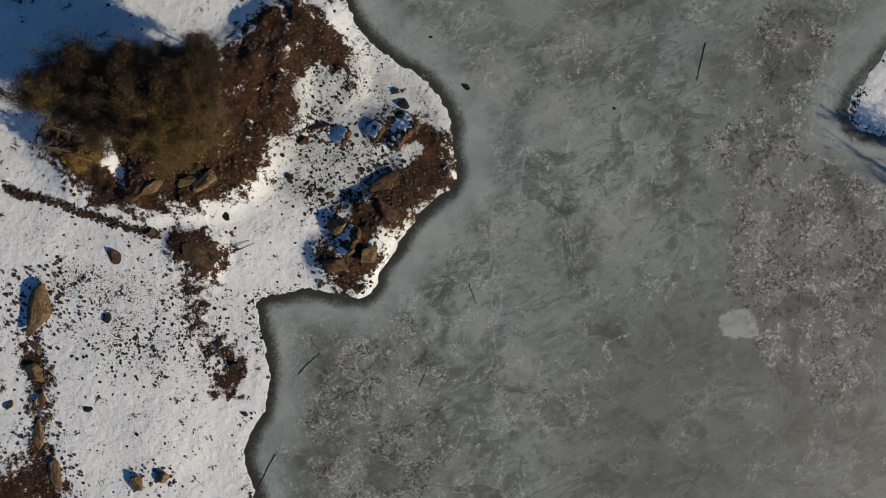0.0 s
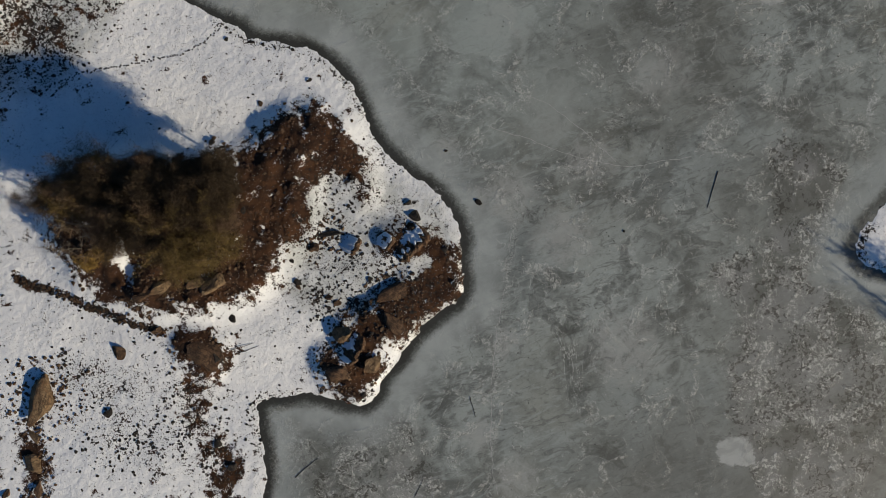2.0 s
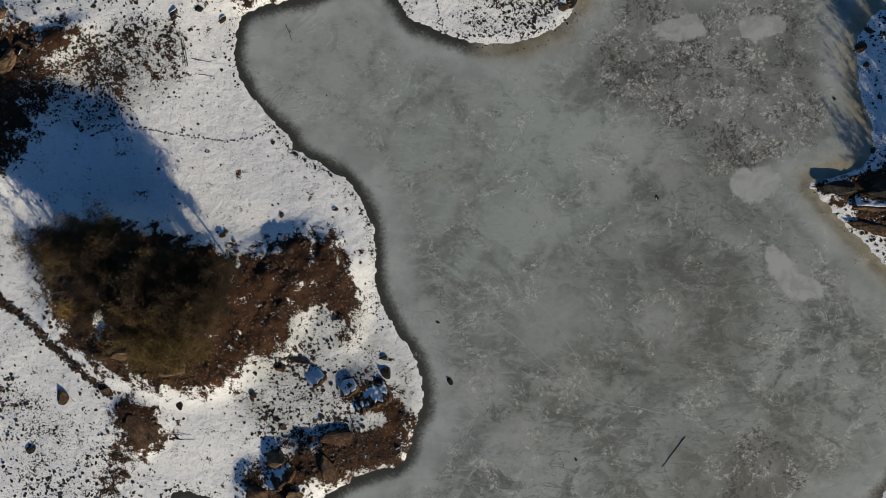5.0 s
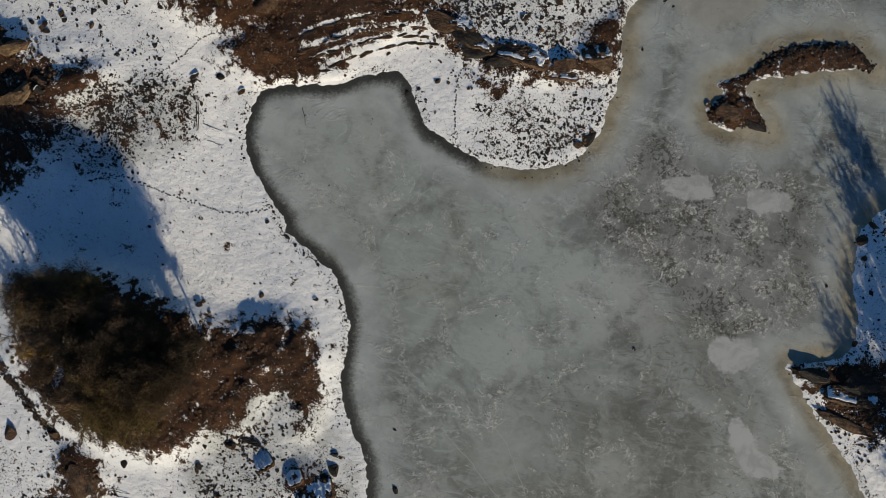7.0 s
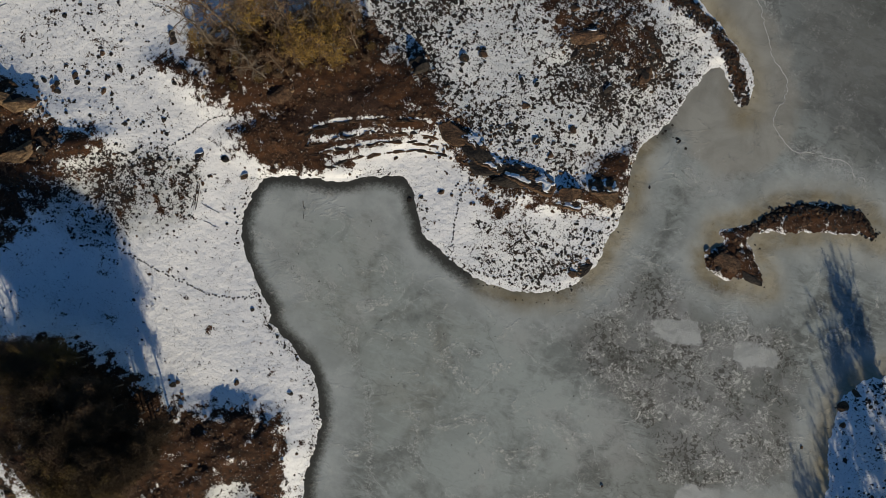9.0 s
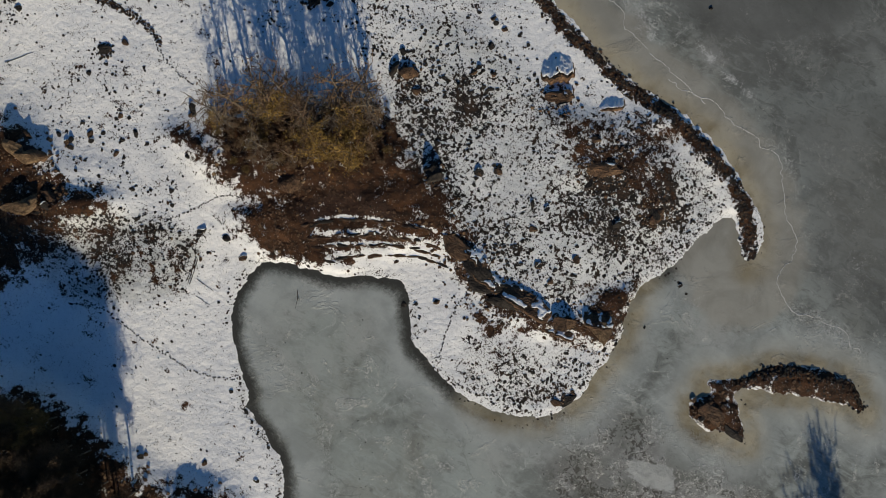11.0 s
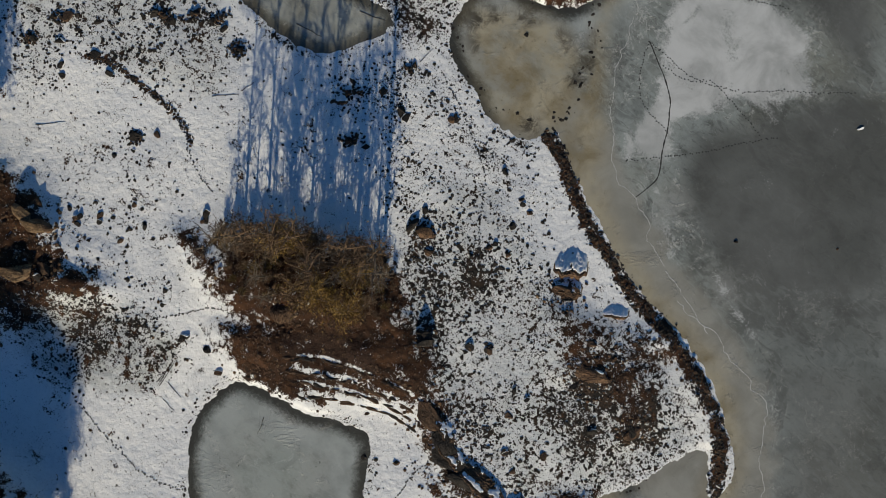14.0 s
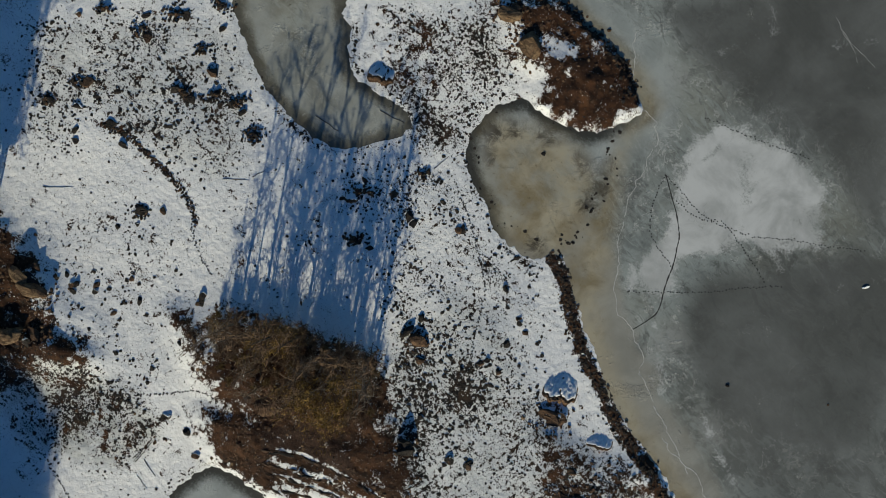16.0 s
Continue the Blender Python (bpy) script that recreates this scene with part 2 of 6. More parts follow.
    # the seam of crumbs where the shore ice ends
    base = n.mix(n.math("MULTIPLY", n.attr("lead"), n.math("MULTIPLY", n.step(n.noise(1.7, 6, 0.8, 1.0), 0.50, 0.58), n.step(n.noise(0.2, 4, 0.6), 0.40, 0.52))), base, (0.42, 0.43, 0.41))
    base = n.mix(n.math("MULTIPLY", n.attr("lead"), n.step(n.noise(2.1, 5, 0.8, 1.0, n.moved(3)), 0.54, 0.62, 0.0, 0.75)), base, (0.07, 0.072, 0.068))
    # the smooth tan-grey band off the rubble bank
    base = n.mix(n.math("MULTIPLY", n.step(n.math("ADD", n.attr("band"), n.math("MULTIPLY", n.math("SUBTRACT", n.noise(0.2, 6, 0.6), 0.5), 1.2)), 0.15, 0.7), 0.85), base,
                 n.mix(n.step(n.noise(0.13, 7, 0.6, 0.6), 0.38, 0.62), (0.235, 0.228, 0.198), (0.315, 0.308, 0.272)))
    # smooth pale slabs frozen into the sheet
    slab = n.math("ADD", n.attr("slab"), n.math("ADD", n.math("MULTIPLY", n.math("SUBTRACT", n.noise(0.3, 6, 0.6, 0.5), 0.5), 1.6), n.math("MULTIPLY", n.math("SUBTRACT", n.noise(2.0, 4, 0.7), 0.5), 0.5)))
    base = n.mix(n.step(slab, 0.42, 0.66, 0.0, 0.9), base, n.mix(n.step(n.noise(0.35, 6, 0.6, 0.8), 0.4, 0.6), (0.33, 0.345, 0.335), (0.42, 0.435, 0.425)))
    # old snow on the ice, with crumbling borders
    crumbly = n.math("ADD", n.math("MULTIPLY", n.math("SUBTRACT", n.noise(0.16, 9, 0.66, 0.6), 0.5), 2.6), n.math("MULTIPLY", n.math("SUBTRACT", n.noise(2.4, 5, 0.75), 0.5), 1.1))
    white = n.math("ADD", n.attr("pale"), crumbly)
    snowy = n.mix(n.step(n.noise(0.13, 7, 0.6, 0.4), 0.36, 0.64), (0.40, 0.41, 0.405), (0.60, 0.61, 0.605))
    base = n.mix(n.step(white, 0.36, 0.86, 0.0, 0.95), base, snowy)
    # brown bog stain
    brown = n.math("MULTIPLY", n.attr("brown"), n.step(n.noise(0.3, 6, 0.65), 0.30, 0.62, 0.5, 1.0))
    tan = n.mix(n.step(n.noise(0.14, 7, 0.62, 0.5, n.moved(2)), 0.36, 0.62), (0.215, 0.172, 0.095), (0.40, 0.355, 0.255))
    base = n.mix(n.math("MULTIPLY", brown, 0.92), base, tan)
    base = n.mix(n.math("MULTIPLY", n.attr("brown"), n.step(n.noise(1.2, 7, 0.75), 0.57, 0.70, 0.0, 0.65)), base, (0.085, 0.068, 0.040))
    base = n.mix(n.math("MULTIPLY", n.attr("brown"), n.step(n.math("MULTIPLY", n.attr("clear"), n.math("MULTIPLY_ADD", torn, 4.4, -1.4)), 0.2, 0.9, 0.0, 0.9)), base, (0.035, 0.028, 0.020))
    relief = n.math("ADD", n.math("ADD", n.math("MULTIPLY", fine, n.math("MULTIPLY_ADD", where, 0.8, 0.25)), n.math("MULTIPLY", lumps, 0.9)), n.math("MULTIPLY", mid, 0.4))
    return n.finish(base, n.step(fine, 0.3, 0.7, 0.45, 0.65), relief, 0.10, 0.45)


def rock_material(name, dark, light, stain):
    n = Nodes(name, 0.85, 0.3)
    mid, fine = n.noise(1.1, 6, 0.65), n.noise(6.0, 5, 0.7)
    who = n.add("ShaderNodeObjectInfo").outputs["Random"]
    isle = n.add("ShaderNodeNewGeometry").outputs["Random Per Island"]
    c = n.mix(n.step(mid, 0.33, 0.66), dark, light)
    c = n.mix(n.step(n.noise(0.6, 5, 0.6, 1.0), 0.46, 0.66, 0.0, 0.8), c, stain)
    c = n.mix(n.step(fine, 0.50, 0.68, 0.0, 0.75), c, tuple(0.35 * v for v in dark))
    c = n.mix(n.step(n.noise(2.5, 6, 0.75), 0.54, 0.66, 0.0, 0.6), c, tuple(0.5 * v for v in dark))
    c = n.mix(n.math("MULTIPLY", n.math("ADD", who, isle), 0.22), c, tuple(0.3 * v for v in dark))
    beds = n.stretched(0.9, 12, 6.0, 5, 0.6, 0.5)
    c = n.mix(n.step(beds, 0.5, 0.62, 0.0, 0.6), c, tuple(0.45 * v for v in dark))
    seam = n.step(n.cells(0.7, "DISTANCE_TO_EDGE", "Distance", n.bent(0.8, 0.9)), 0.0, 0.03, 1.0, 0.0)
    c = n.mix(n.math("MULTIPLY", seam, 0.5), c, tuple(0.35 * v for v in dark))
    return n.finish(c, None, n.math("SUBTRACT", n.math("ADD", n.math("ADD", mid, beds), n.math("MULTIPLY", fine, 0.3)), n.math("MULTIPLY", seam, 0.4)), 0.3, 0.9)


def plain_material(name, a, b, scale, rough=0.85):
    n = Nodes(name, rough, 0.25)
    isle = n.add("ShaderNodeNewGeometry").outputs["Random Per Island"]
    c = n.mix(n.math("ADD", n.math("MULTIPLY", n.step(n.noise(scale, 4, 0.6), 0.3, 0.7), 0.5), n.math("MULTIPLY", isle, 0.5)), a, b)
    return n.finish(c, None, n.noise(scale * 6, 4), 0.02, 0.5)


GROUND, ICE = ground_material(), ice_material()
TAN_ROCK = rock_material("tan_rock", (0.13, 0.080, 0.044), (0.36, 0.245, 0.14), (0.24, 0.13, 0.065))
BROWN_ROCK = rock_material("brown_rock", (0.055, 0.032, 0.020), (0.235, 0.138, 0.078), (0.150, 0.075, 0.038))
DARK_ROCK = rock_material("dark_rock", (0.020, 0.017, 0.015), (0.066, 0.053, 0.043), (0.040, 0.029, 0.022))
SNOW = plain_material("snow_cap", (0.76, 0.78, 0.80), (0.85, 0.85, 0.845), 1.2)
BARK = plain_material("bark", (0.07, 0.055, 0.042), (0.19, 0.16, 0.13), 2.0)
OLIVE = plain_material("olive_twigs", (0.030, 0.021, 0.007), (0.165, 0.112, 0.036), 0.6)
GOLD = plain_material("golden_twigs", (0.10, 0.062, 0.016), (0.32, 0.205, 0.052), 0.6)
# twig colour darkened to carry the self-shadow inside dense grove crowns
SHADE = plain_material("shaded_twigs", (0.014, 0.010, 0.006), (0.055, 0.037, 0.020), 0.6)
UMBER = plain_material("umber_twigs", (0.050, 0.033, 0.021), (0.165, 0.105, 0.064), 0.6)
DEADWOOD = plain_material("dead_wood", (0.025, 0.02, 0.016), (0.075, 0.06, 0.048), 3.0)
PRINT = plain_material("trodden_ice", (0.03, 0.032, 0.032), (0.06, 0.06, 0.058), 2.0)
TRODDEN = plain_material("trodden_snow", (0.025, 0.025, 0.025), (0.065, 0.062, 0.06), 2.0)
RIME = plain_material("ridge_rime", (0.40, 0.40, 0.39), (0.60, 0.60, 0.585), 2.0)
FRAZIL = plain_material("ridge_frost", (0.28, 0.28, 0.27), (0.42, 0.42, 0.41), 2.0)

# ---- plan, in metres ----
WEST_SHORE_A = [(-44.4, -31.6), (-43.1, -29.2), (-42.6, -24.5), (-40.9, -21.2), (-37.6, -18.8), (-34.8, -15.0), (-32.9, -10.9), (-31.8, -6.5), (-31.2, -2.8), (-29.5, -1.3), (-26.4, -2.0), (-22.4, -3.0), (-18.2, -5.7), (-15.5, -7.4), (-12.8, -6.9), (-10.5, -4.9), (-8.3, -3.4), (-4.8, -1.0), (-0.9, 1.3), (2.5, 2.3), (5.4, 3.2), (6.9, 5.3), (8.1, 8.8), (9.3, 12.7), (9.4, 16.0), (8.4, 20.4), (5.5, 24.2), (2.7, 29.4), (1.6, 33.3), (1.6, 38.4), (0.6, 43.2), (-2.2, 47.9), (-6.3, 51.0), (-11.2, 54.2)]
WEST_SHORE_B = [(-11.9, 55.2), (-15.5, 59.1), (-19.1, 63.1), (-21.2, 66.8), (-21.5, 70.5), (-20.2, 75.4), (-17.2, 77.0), (-11.8, 78.1), (-7.4, 79.4), (-4.1, 81.5), (-0.6, 82.5), (2.3, 81.9), (4.5, 78.1), (7.5, 75.0), (11.6, 73.2), (16.6, 71.7), (20.4, 71.4), (25.8, 72.2), (30.1, 74.0), (33.2, 77.0), (34.8, 81.0), (35.3, 85.3), (36.2, 90.2), (35.4, 93.7), (35.2, 99.4), (37.1, 103.5), (39.1, 107.5), (40.3, 112.3), (42.0, 116.4), (44.0, 116.4), (47.2, 111.8), (49.0, 111.7), (49.4, 115.4), (46.9, 119.1)]
WEST_SHORE_C = [(43.4, 121.6), (39.8, 124.1), (34.9, 126.2), (29.4, 127.9), (23.6, 128.3), (17.6, 129.0), (12.3, 130.3), (6.2, 132.7), (0.5, 135.3), (-6.8, 138.4), (-8.2, 139.7), (-10.3, 136.7), (-11.7, 134.4), (-15.2, 133.9), (-18.3, 133.7), (-21.9, 135.1), (-25.8, 136.2), (-29.7, 137.9), (-32.4, 140.9), (-33.5, 145.0), (-32.9, 148.6), (-30.7, 151.4), (-27.3, 152.0), (-23.5, 153.4), (-20.3, 155.4), (-18.3, 159.5), (-17.4, 163.6), (-19.0, 165.2), (-24.3, 167.3), (-28.8, 167.7), (-33.2, 166.8), (-38.2, 166.6), (-43.3, 166.3)]
WEST_SHORE = WEST_SHORE_A + WEST_SHORE_B + WEST_SHORE_C
BACK_POND = [(-75.7, 127.4), (-68.9, 124.3), (-62.4, 122.1), (-56.0, 121.2), (-49.7, 121.6), (-44.6, 124.2), (-42.7, 127.3), (-40.1, 132.2), (-40.5, 135.2), (-43.5, 135.2), (-48.5, 133.7), (-52.9, 133.4), (-55.8, 134.9), (-58.2, 137.6), (-60.6, 138.3), (-63.5, 142.4)]
EAST_NORTH = [(84.5, 77.4), (82.6, 77.0), (79.7, 73.8), (79.1, 69.9), (79.7, 64.4), (81.7, 59.2), (81.7, 54.6), (79.5, 51.8), (74.3, 49.8), (71.9, 49.3), (72.8, 47.6), (76.4, 44.1), (80.0, 40.2), (84.6, 35.6), (88.5, 30.5)]
EAST_LOWER = [(82.5, -3.3), (78.7, -4.6), (73.7, -7.5), (69.5, -10.1), (68.2, -12.6), (70.2, -15.5), (73.3, -17.3), (75.9, -18.9)]
ISLET = [(51.0, 87.1), (51.9, 88.8), (53.7, 90.4), (57.5, 90.7), (59.4, 88.5), (61.8, 85.5), (57.4, 85.4), (54.9, 84.3), (52.2, 85.1)]
SPIT = [(51.8, 91.7), (56.3, 94.2), (58.8, 97.9), (63.7, 100.6), (69.8, 102.2), (73.3, 102.0), (76.9, 98.4), (75.6, 98.0), (73.0, 98.5), (66.9, 96.7), (62.7, 95.0), (57.5, 93.4), (55.7, 90.1), (53.7, 90.4)]
SOIL_GROVE = [(-11.6, 40.4), (-7.4, 41.0), (-3.1, 37.9), (-1.4, 31.1), (-2.6, 24.3), (-4.9, 26.3), (-7.2, 28.9), (-10.3, 28.0), (-11.9, 25.0), (-14.3, 21.8), (-19.9, 18.5), (-25.5, 15.0), (-32.9, 15.4), (-42.5, 19.3), (-47.7, 23.6), (-51.0, 31.3), (-50.0, 37.6), (-40.1, 42.1), (-22.6, 37.8), (-17.2, 37.7)]
SOIL_POINT_HIGH = [(-2.0, 18.0), (3.2, 16.4), (6.6, 12.8), (8.3, 8.2), (7.3, 4.2), (4.5, 2.4), (-0.9, 2.3), (-4.7, 0.5), (-9.7, 2.6), (-9.5, 7.5), (-3.5, 7.8), (-0.9, 11.6), (-3.0, 14.5)]
SOIL_POINT_LOW = [(-14.3, 5.6), (-8.5, 7.5), (-4.9, 4.5), (-4.1, 0.7), (-7.7, -0.7), (-9.9, -3.7), (-13.1, -5.3), (-16.7, -6.7), (-19.1, -2.2), (-19.0, 2.7), (-15.4, 3.1)]
SOIL_KNOB = [(-38.8, 13.2), (-35.4, 13.2), (-31.8, 10.2), (-32.5, 7.1), (-36.1, 5.0), (-38.1, 7.1), (-39.7, 10.2)]
SOIL_TRAIL_HIGH = [(-38.9, 7.4), (-36.4, 5.3), (-39.0, 0.6), (-38.9, -3.4), (-40.8, -3.6), (-41.0, 0.4)]
SOIL_TRAIL_LOW = [(-40.4, -3.8), (-37.4, -4.8), (-36.8, -10.2), (-38.7, -13.4), (-42.7, -12.6), (-39.7, -9.0), (-41.1, -5.4)]
SOIL_WEST_ROW = [(-66.9, 7.8), (-64.0, 6.6), (-66.5, -1.2), (-70.1, -8.4), (-69.5, -13.6), (-72.0, -19.4), (-82.5, -14.7), (-78.9, -6.5), (-76.0, -10.8), (-71.7, -7.7), (-69.3, 0.1)]
SOIL_TERRACE = [(-42.2, 87.6), (-36.8, 88.5), (-31.1, 88.1), (-20.9, 94.1), (-9.5, 99.8), (-1.7, 99.7), (4.1, 96.0), (11.7, 91.4), (7.8, 90.7), (4.1, 91.4), (1.5, 90.3), (-6.1, 85.4), (-8.6, 82.6), (-14.7, 78.8), (-21.6, 77.6), (-25.9, 79.1), (-27.2, 80.9), (-26.7, 83.4), (-31.8, 84.4), (-39.3, 85.7)]
SOIL_WEST_HILL = [(-74.5, 73.3), (-64.6, 76.4), (-58.5, 74.6), (-53.1, 72.3), (-48.1, 73.9), (-46.1, 71.7), (-50.7, 65.7), (-51.9, 59.4), (-58.7, 50.3)]
SOIL_PENINSULA = [(10.0, 117.7), (15.2, 119.7), (20.7, 122.9), (25.4, 127.3), (31.7, 126.2), (39.5, 122.8), (44.7, 118.6), (43.7, 116.9), (39.1, 120.3), (31.0, 122.4), (29.5, 121.4), (33.4, 114.2), (31.8, 108.6), (29.0, 111.1), (24.1, 113.2), (16.4, 110.1)]
SOIL_SLAB = [(7.4, 90.5), (12.3, 90.2), (18.0, 89.0), (24.0, 89.2), (28.5, 91.5), (29.5, 95.5), (34.1, 99.0), (35.4, 92.3), (33.0, 89.1), (28.4, 88.0), (22.7, 86.0), (17.0, 86.0), (12.4, 87.2), (8.5, 88.6)]
SOIL_ISLAND = [(-46.0, 159.2), (-40.5, 157.2), (-36.7, 155.6), (-31.9, 156.1), (-28.6, 152.5), (-23.9, 153.7), (-19.6, 157.1), (-18.3, 162.0), (-19.2, 164.9), (-24.9, 166.7), (-30.6, 167.0), (-38.5, 166.9)]
SOIL_EAST = [(72.4, 49.9), (77.1, 49.9), (87.5, 52.9), (90.0, 40.4), (83.3, 42.3), (76.0, 45.9)]
SPECK_PENINSULA = [(-13.1, 105.0), (-17.4, 120.7), (-9.2, 126.4), (8.2, 121.9), (28.7, 124.1), (40.9, 119.3), (37.6, 108.2), (34.3, 97.1), (27.3, 91.2), (13.7, 91.7), (4.4, 94.0), (-4.9, 96.4)]
SPECK_POINT = [(13.2, 79.3), (19.0, 82.3), (34.8, 86.7), (34.3, 79.8), (29.4, 74.3), (22.4, 72.3), (15.0, 74.1)]
SPECK_HOLLOW = [(-54.4, 63.2), (-45.1, 71.8), (-31.1, 73.8), (-29.9, 65.8), (-38.3, 58.9), (-47.1, 57.2)]
SPECK_NECK = [(-53.6, 146.7), (-45.2, 156.0), (-34.2, 150.9), (-32.5, 143.4), (-31.5, 136.5), (-38.9, 133.6), (-44.1, 134.5), (-50.1, 141.2)]
SPECK_UPPER = [(-37.3, 127.3), (-26.4, 135.5), (-12.2, 131.2), (-0.6, 128.1), (8.3, 116.5), (-3.0, 103.8), (-14.0, 107.7), (-25.3, 116.6)]
SPECK_BAY_WEST = [(-56.2, 16.8), (-39.2, 13.4), (-34.7, 3.6), (-37.3, -9.0), (-48.9, -8.9), (-57.6, -2.1), (-60.6, 9.0)]
SPECK_GROVE = [(-11.7, 31.9), (-3.4, 28.4), (3.5, 21.5), (5.7, 10.8), (-8.7, 7.1), (-17.9, 13.0), (-16.8, 22.4)]
SPECK_HEADLAND = [(-15.5, 24.0), (-5.3, 29.5), (6.4, 21.1), (8.2, 12.9), (5.0, 4.3), (-4.1, -0.5), (-10.3, 4.3), (-19.6, 11.0)]
SOIL_NECK = [(-54.2, 139.4), (-55.4, 144.7), (-50.2, 148.5), (-43.5, 147.3), (-41.3, 142.3), (-44.8, 137.0), (-49.9, 136.8)]
SPECK_NORTHWEST = [(-90.4, 100.3), (-72.7, 124.1), (-59.7, 119.7), (-52.1, 106.8), (-65.0, 100.4), (-75.1, 98.6), (-75.8, 88.4)]
SPECK_MIDWEST = [(-66.4, 78.7), (-57.1, 94.5), (-40.9, 88.4), (-34.7, 79.2), (-49.3, 68.3)]
PALE_SNOW = [(-5.0, 159.6), (-7.2, 165.6), (-7.6, 172.0), (-3.5, 174.9), (3.1, 178.4), (10.2, 178.8), (15.8, 174.7), (16.4, 170.0), (12.7, 165.5), (8.0, 158.6), (5.5, 152.7), (7.2, 148.2), (4.2, 144.1), (-0.3, 146.1), (0.5, 150.8), (-0.6, 156.2)]
PALE_ROUND = [(58.7, 50.8), (64.4, 52.5), (67.3, 49.8), (63.8, 46.3), (59.4, 47.2)]
PALE_RING = [(64.7, 37.1), (66.1, 39.3), (70.8, 34.6), (75.9, 32.8), (72.6, 30.3), (67.8, 31.2)]
PALE_SOUTH = [(36.9, -33.4), (42.2, -33.8), (41.3, -38.4), (36.4, -36.7)]
PALE_NORTH = [(46.8, 74.6), (53.0, 76.3), (54.5, 73.3), (48.3, 71.6)]
PALE_NORTH_EAST = [(60.6, 75.5), (66.0, 76.6), (67.1, 73.6), (61.2, 72.8)]
FROST_EAST = [(59.8, 9.4), (71.7, 4.3), (67.3, -5.8), (60.0, -13.5), (69.4, -24.6), (61.8, -44.3), (49.2, -52.8), (41.3, -45.4), (41.0, -27.3), (47.3, -15.0), (45.6, -7.3), (56.9, -4.3)]
FROST_MID = [(34.6, 79.6), (61.7, 84.1), (71.2, 73.9), (75.4, 58.0), (60.9, 51.3), (50.1, 58.4), (35.3, 66.6)]
FROST_SOUTH = [(-29.5, -4.6), (-6.3, -14.6), (-16.3, -42.2), (-44.2, -31.7)]
BROWN_BAY = [(-31.8, 142.8), (-30.2, 147.4), (-20.9, 152.3), (-13.2, 150.2), (-8.3, 141.0), (-12.4, 135.0), (-19.4, 135.3)]
BROWN_SHORE = [(-8.7, 139.9), (-2.2, 140.0), (11.5, 133.0), (26.6, 130.3), (36.7, 128.5), (48.2, 120.0), (51.9, 111.5), (48.1, 108.9), (42.4, 120.3), (21.4, 126.7), (1.5, 131.6)]
BROWN_NORTH = [(-44.6, 167.5), (-34.5, 168.0), (-25.6, 168.5), (-16.1, 167.1), (-15.6, 159.6), (-8.8, 151.1), (1.4, 138.3), (-2.3, 136.8), (-9.7, 144.7), (-16.2, 158.9), (-19.1, 165.1)]
DARK_LAKE = [(14.1, 149.8), (31.0, 176.7), (57.7, 152.8), (41.5, 134.8), (20.9, 141.3)]
DARK_LAKE_NORTH = [(-23.5, 187.0), (-4.4, 208.3), (17.6, 188.6), (11.7, 182.0), (2.9, 180.2), (-8.4, 177.1)]
DARK_SOUTH = [(20.0, -32.0), (36.0, -32.0), (58.0, -46.0), (50.0, -70.0), (5.0, -52.0)]
BAY = [(-18.0, 72.0), (2.0, 75.0), (12.0, 67.0), (35.0, 65.0), (45.0, 50.0), (38.0, 26.0), (18.0, 22.0), (8.0, 42.0), (-5.0, 56.0)]
SCREE = [(-19.2, 86.7), (-14.2, 91.3), (-9.9, 93.7), (-4.6, 92.2), (-5.7, 90.3), (-13.1, 87.1), (-17.1, 83.8)]
GRAVEL = [(-26.9, 80.8), (-25.0, 84.3), (-19.2, 84.0), (-15.4, 82.3), (-14.2, 79.8), (-18.6, 78.4), (-22.8, 78.2)]
THIN_LITTER = [(-1.0, 111.8), (14.5, 117.2), (16.6, 108.3), (2.6, 101.4)]
SOIL_SLAB_SOUTH = [(14.0, 83.7), (15.9, 84.0), (19.4, 83.1), (20.7, 81.9), (19.1, 81.5), (15.8, 82.5)]
LAKE_MID = [(9.0, 153.7), (14.1, 161.1), (27.3, 179.3), (48.3, 155.1), (28.2, 140.8), (13.0, 145.6)]
LAKE_NORTH = [(-22.9, 177.0), (-27.0, 180.7), (-4.7, 206.3), (22.6, 181.6), (13.1, 180.5), (1.4, 181.1), (-10.3, 176.8)]
LAKE_EAST = [(36.0, 133.0), (42.0, 137.0), (60.0, 152.0), (78.0, 140.0), (82.0, 118.0), (72.0, 110.0), (58.0, 113.0), (52.0, 123.0), (46.0, 130.0)]
DIM_EAST = [(40.0, 42.0), (58.0, 58.0), (76.0, 56.0), (78.0, 44.0), (66.0, 26.0), (84.0, 0.0), (68.0, -8.0), (58.0, -20.0), (70.0, -60.0), (10.0, -60.0), (20.0, -25.0), (40.0, -5.0), (28.0, 18.0), (30.0, 32.0)]
GROVE = [(-47.8, 41.8), (-40.6, 43.8), (-28.1, 41.2), (-19.3, 36.1), (-21.2, 27.7), (-24.3, 21.6), (-30.3, 21.5), (-36.8, 23.3), (-37.8, 29.3), (-43.3, 33.5), (-47.7, 38.1)]
COPSE = [(-37.6, 94.2), (-31.7, 99.8), (-22.8, 104.9), (-16.0, 107.1), (-11.5, 103.5), (-10.0, 99.9), (-18.9, 93.2), (-27.0, 88.6), (-33.4, 90.4)]
SOIL_COPSE = [(-37.6, 91.3), (-32.7, 96.9), (-21.1, 103.9), (-13.6, 105.7), (-7.0, 99.4), (-14.3, 90.9), (-27.0, 85.5)]
NO_WET_POINT = [(32.0, 78.1), (33.6, 90.2), (34.0, 100.0), (36.0, 102.6), (39.5, 98.0), (39.1, 85.4), (36.6, 75.8)]
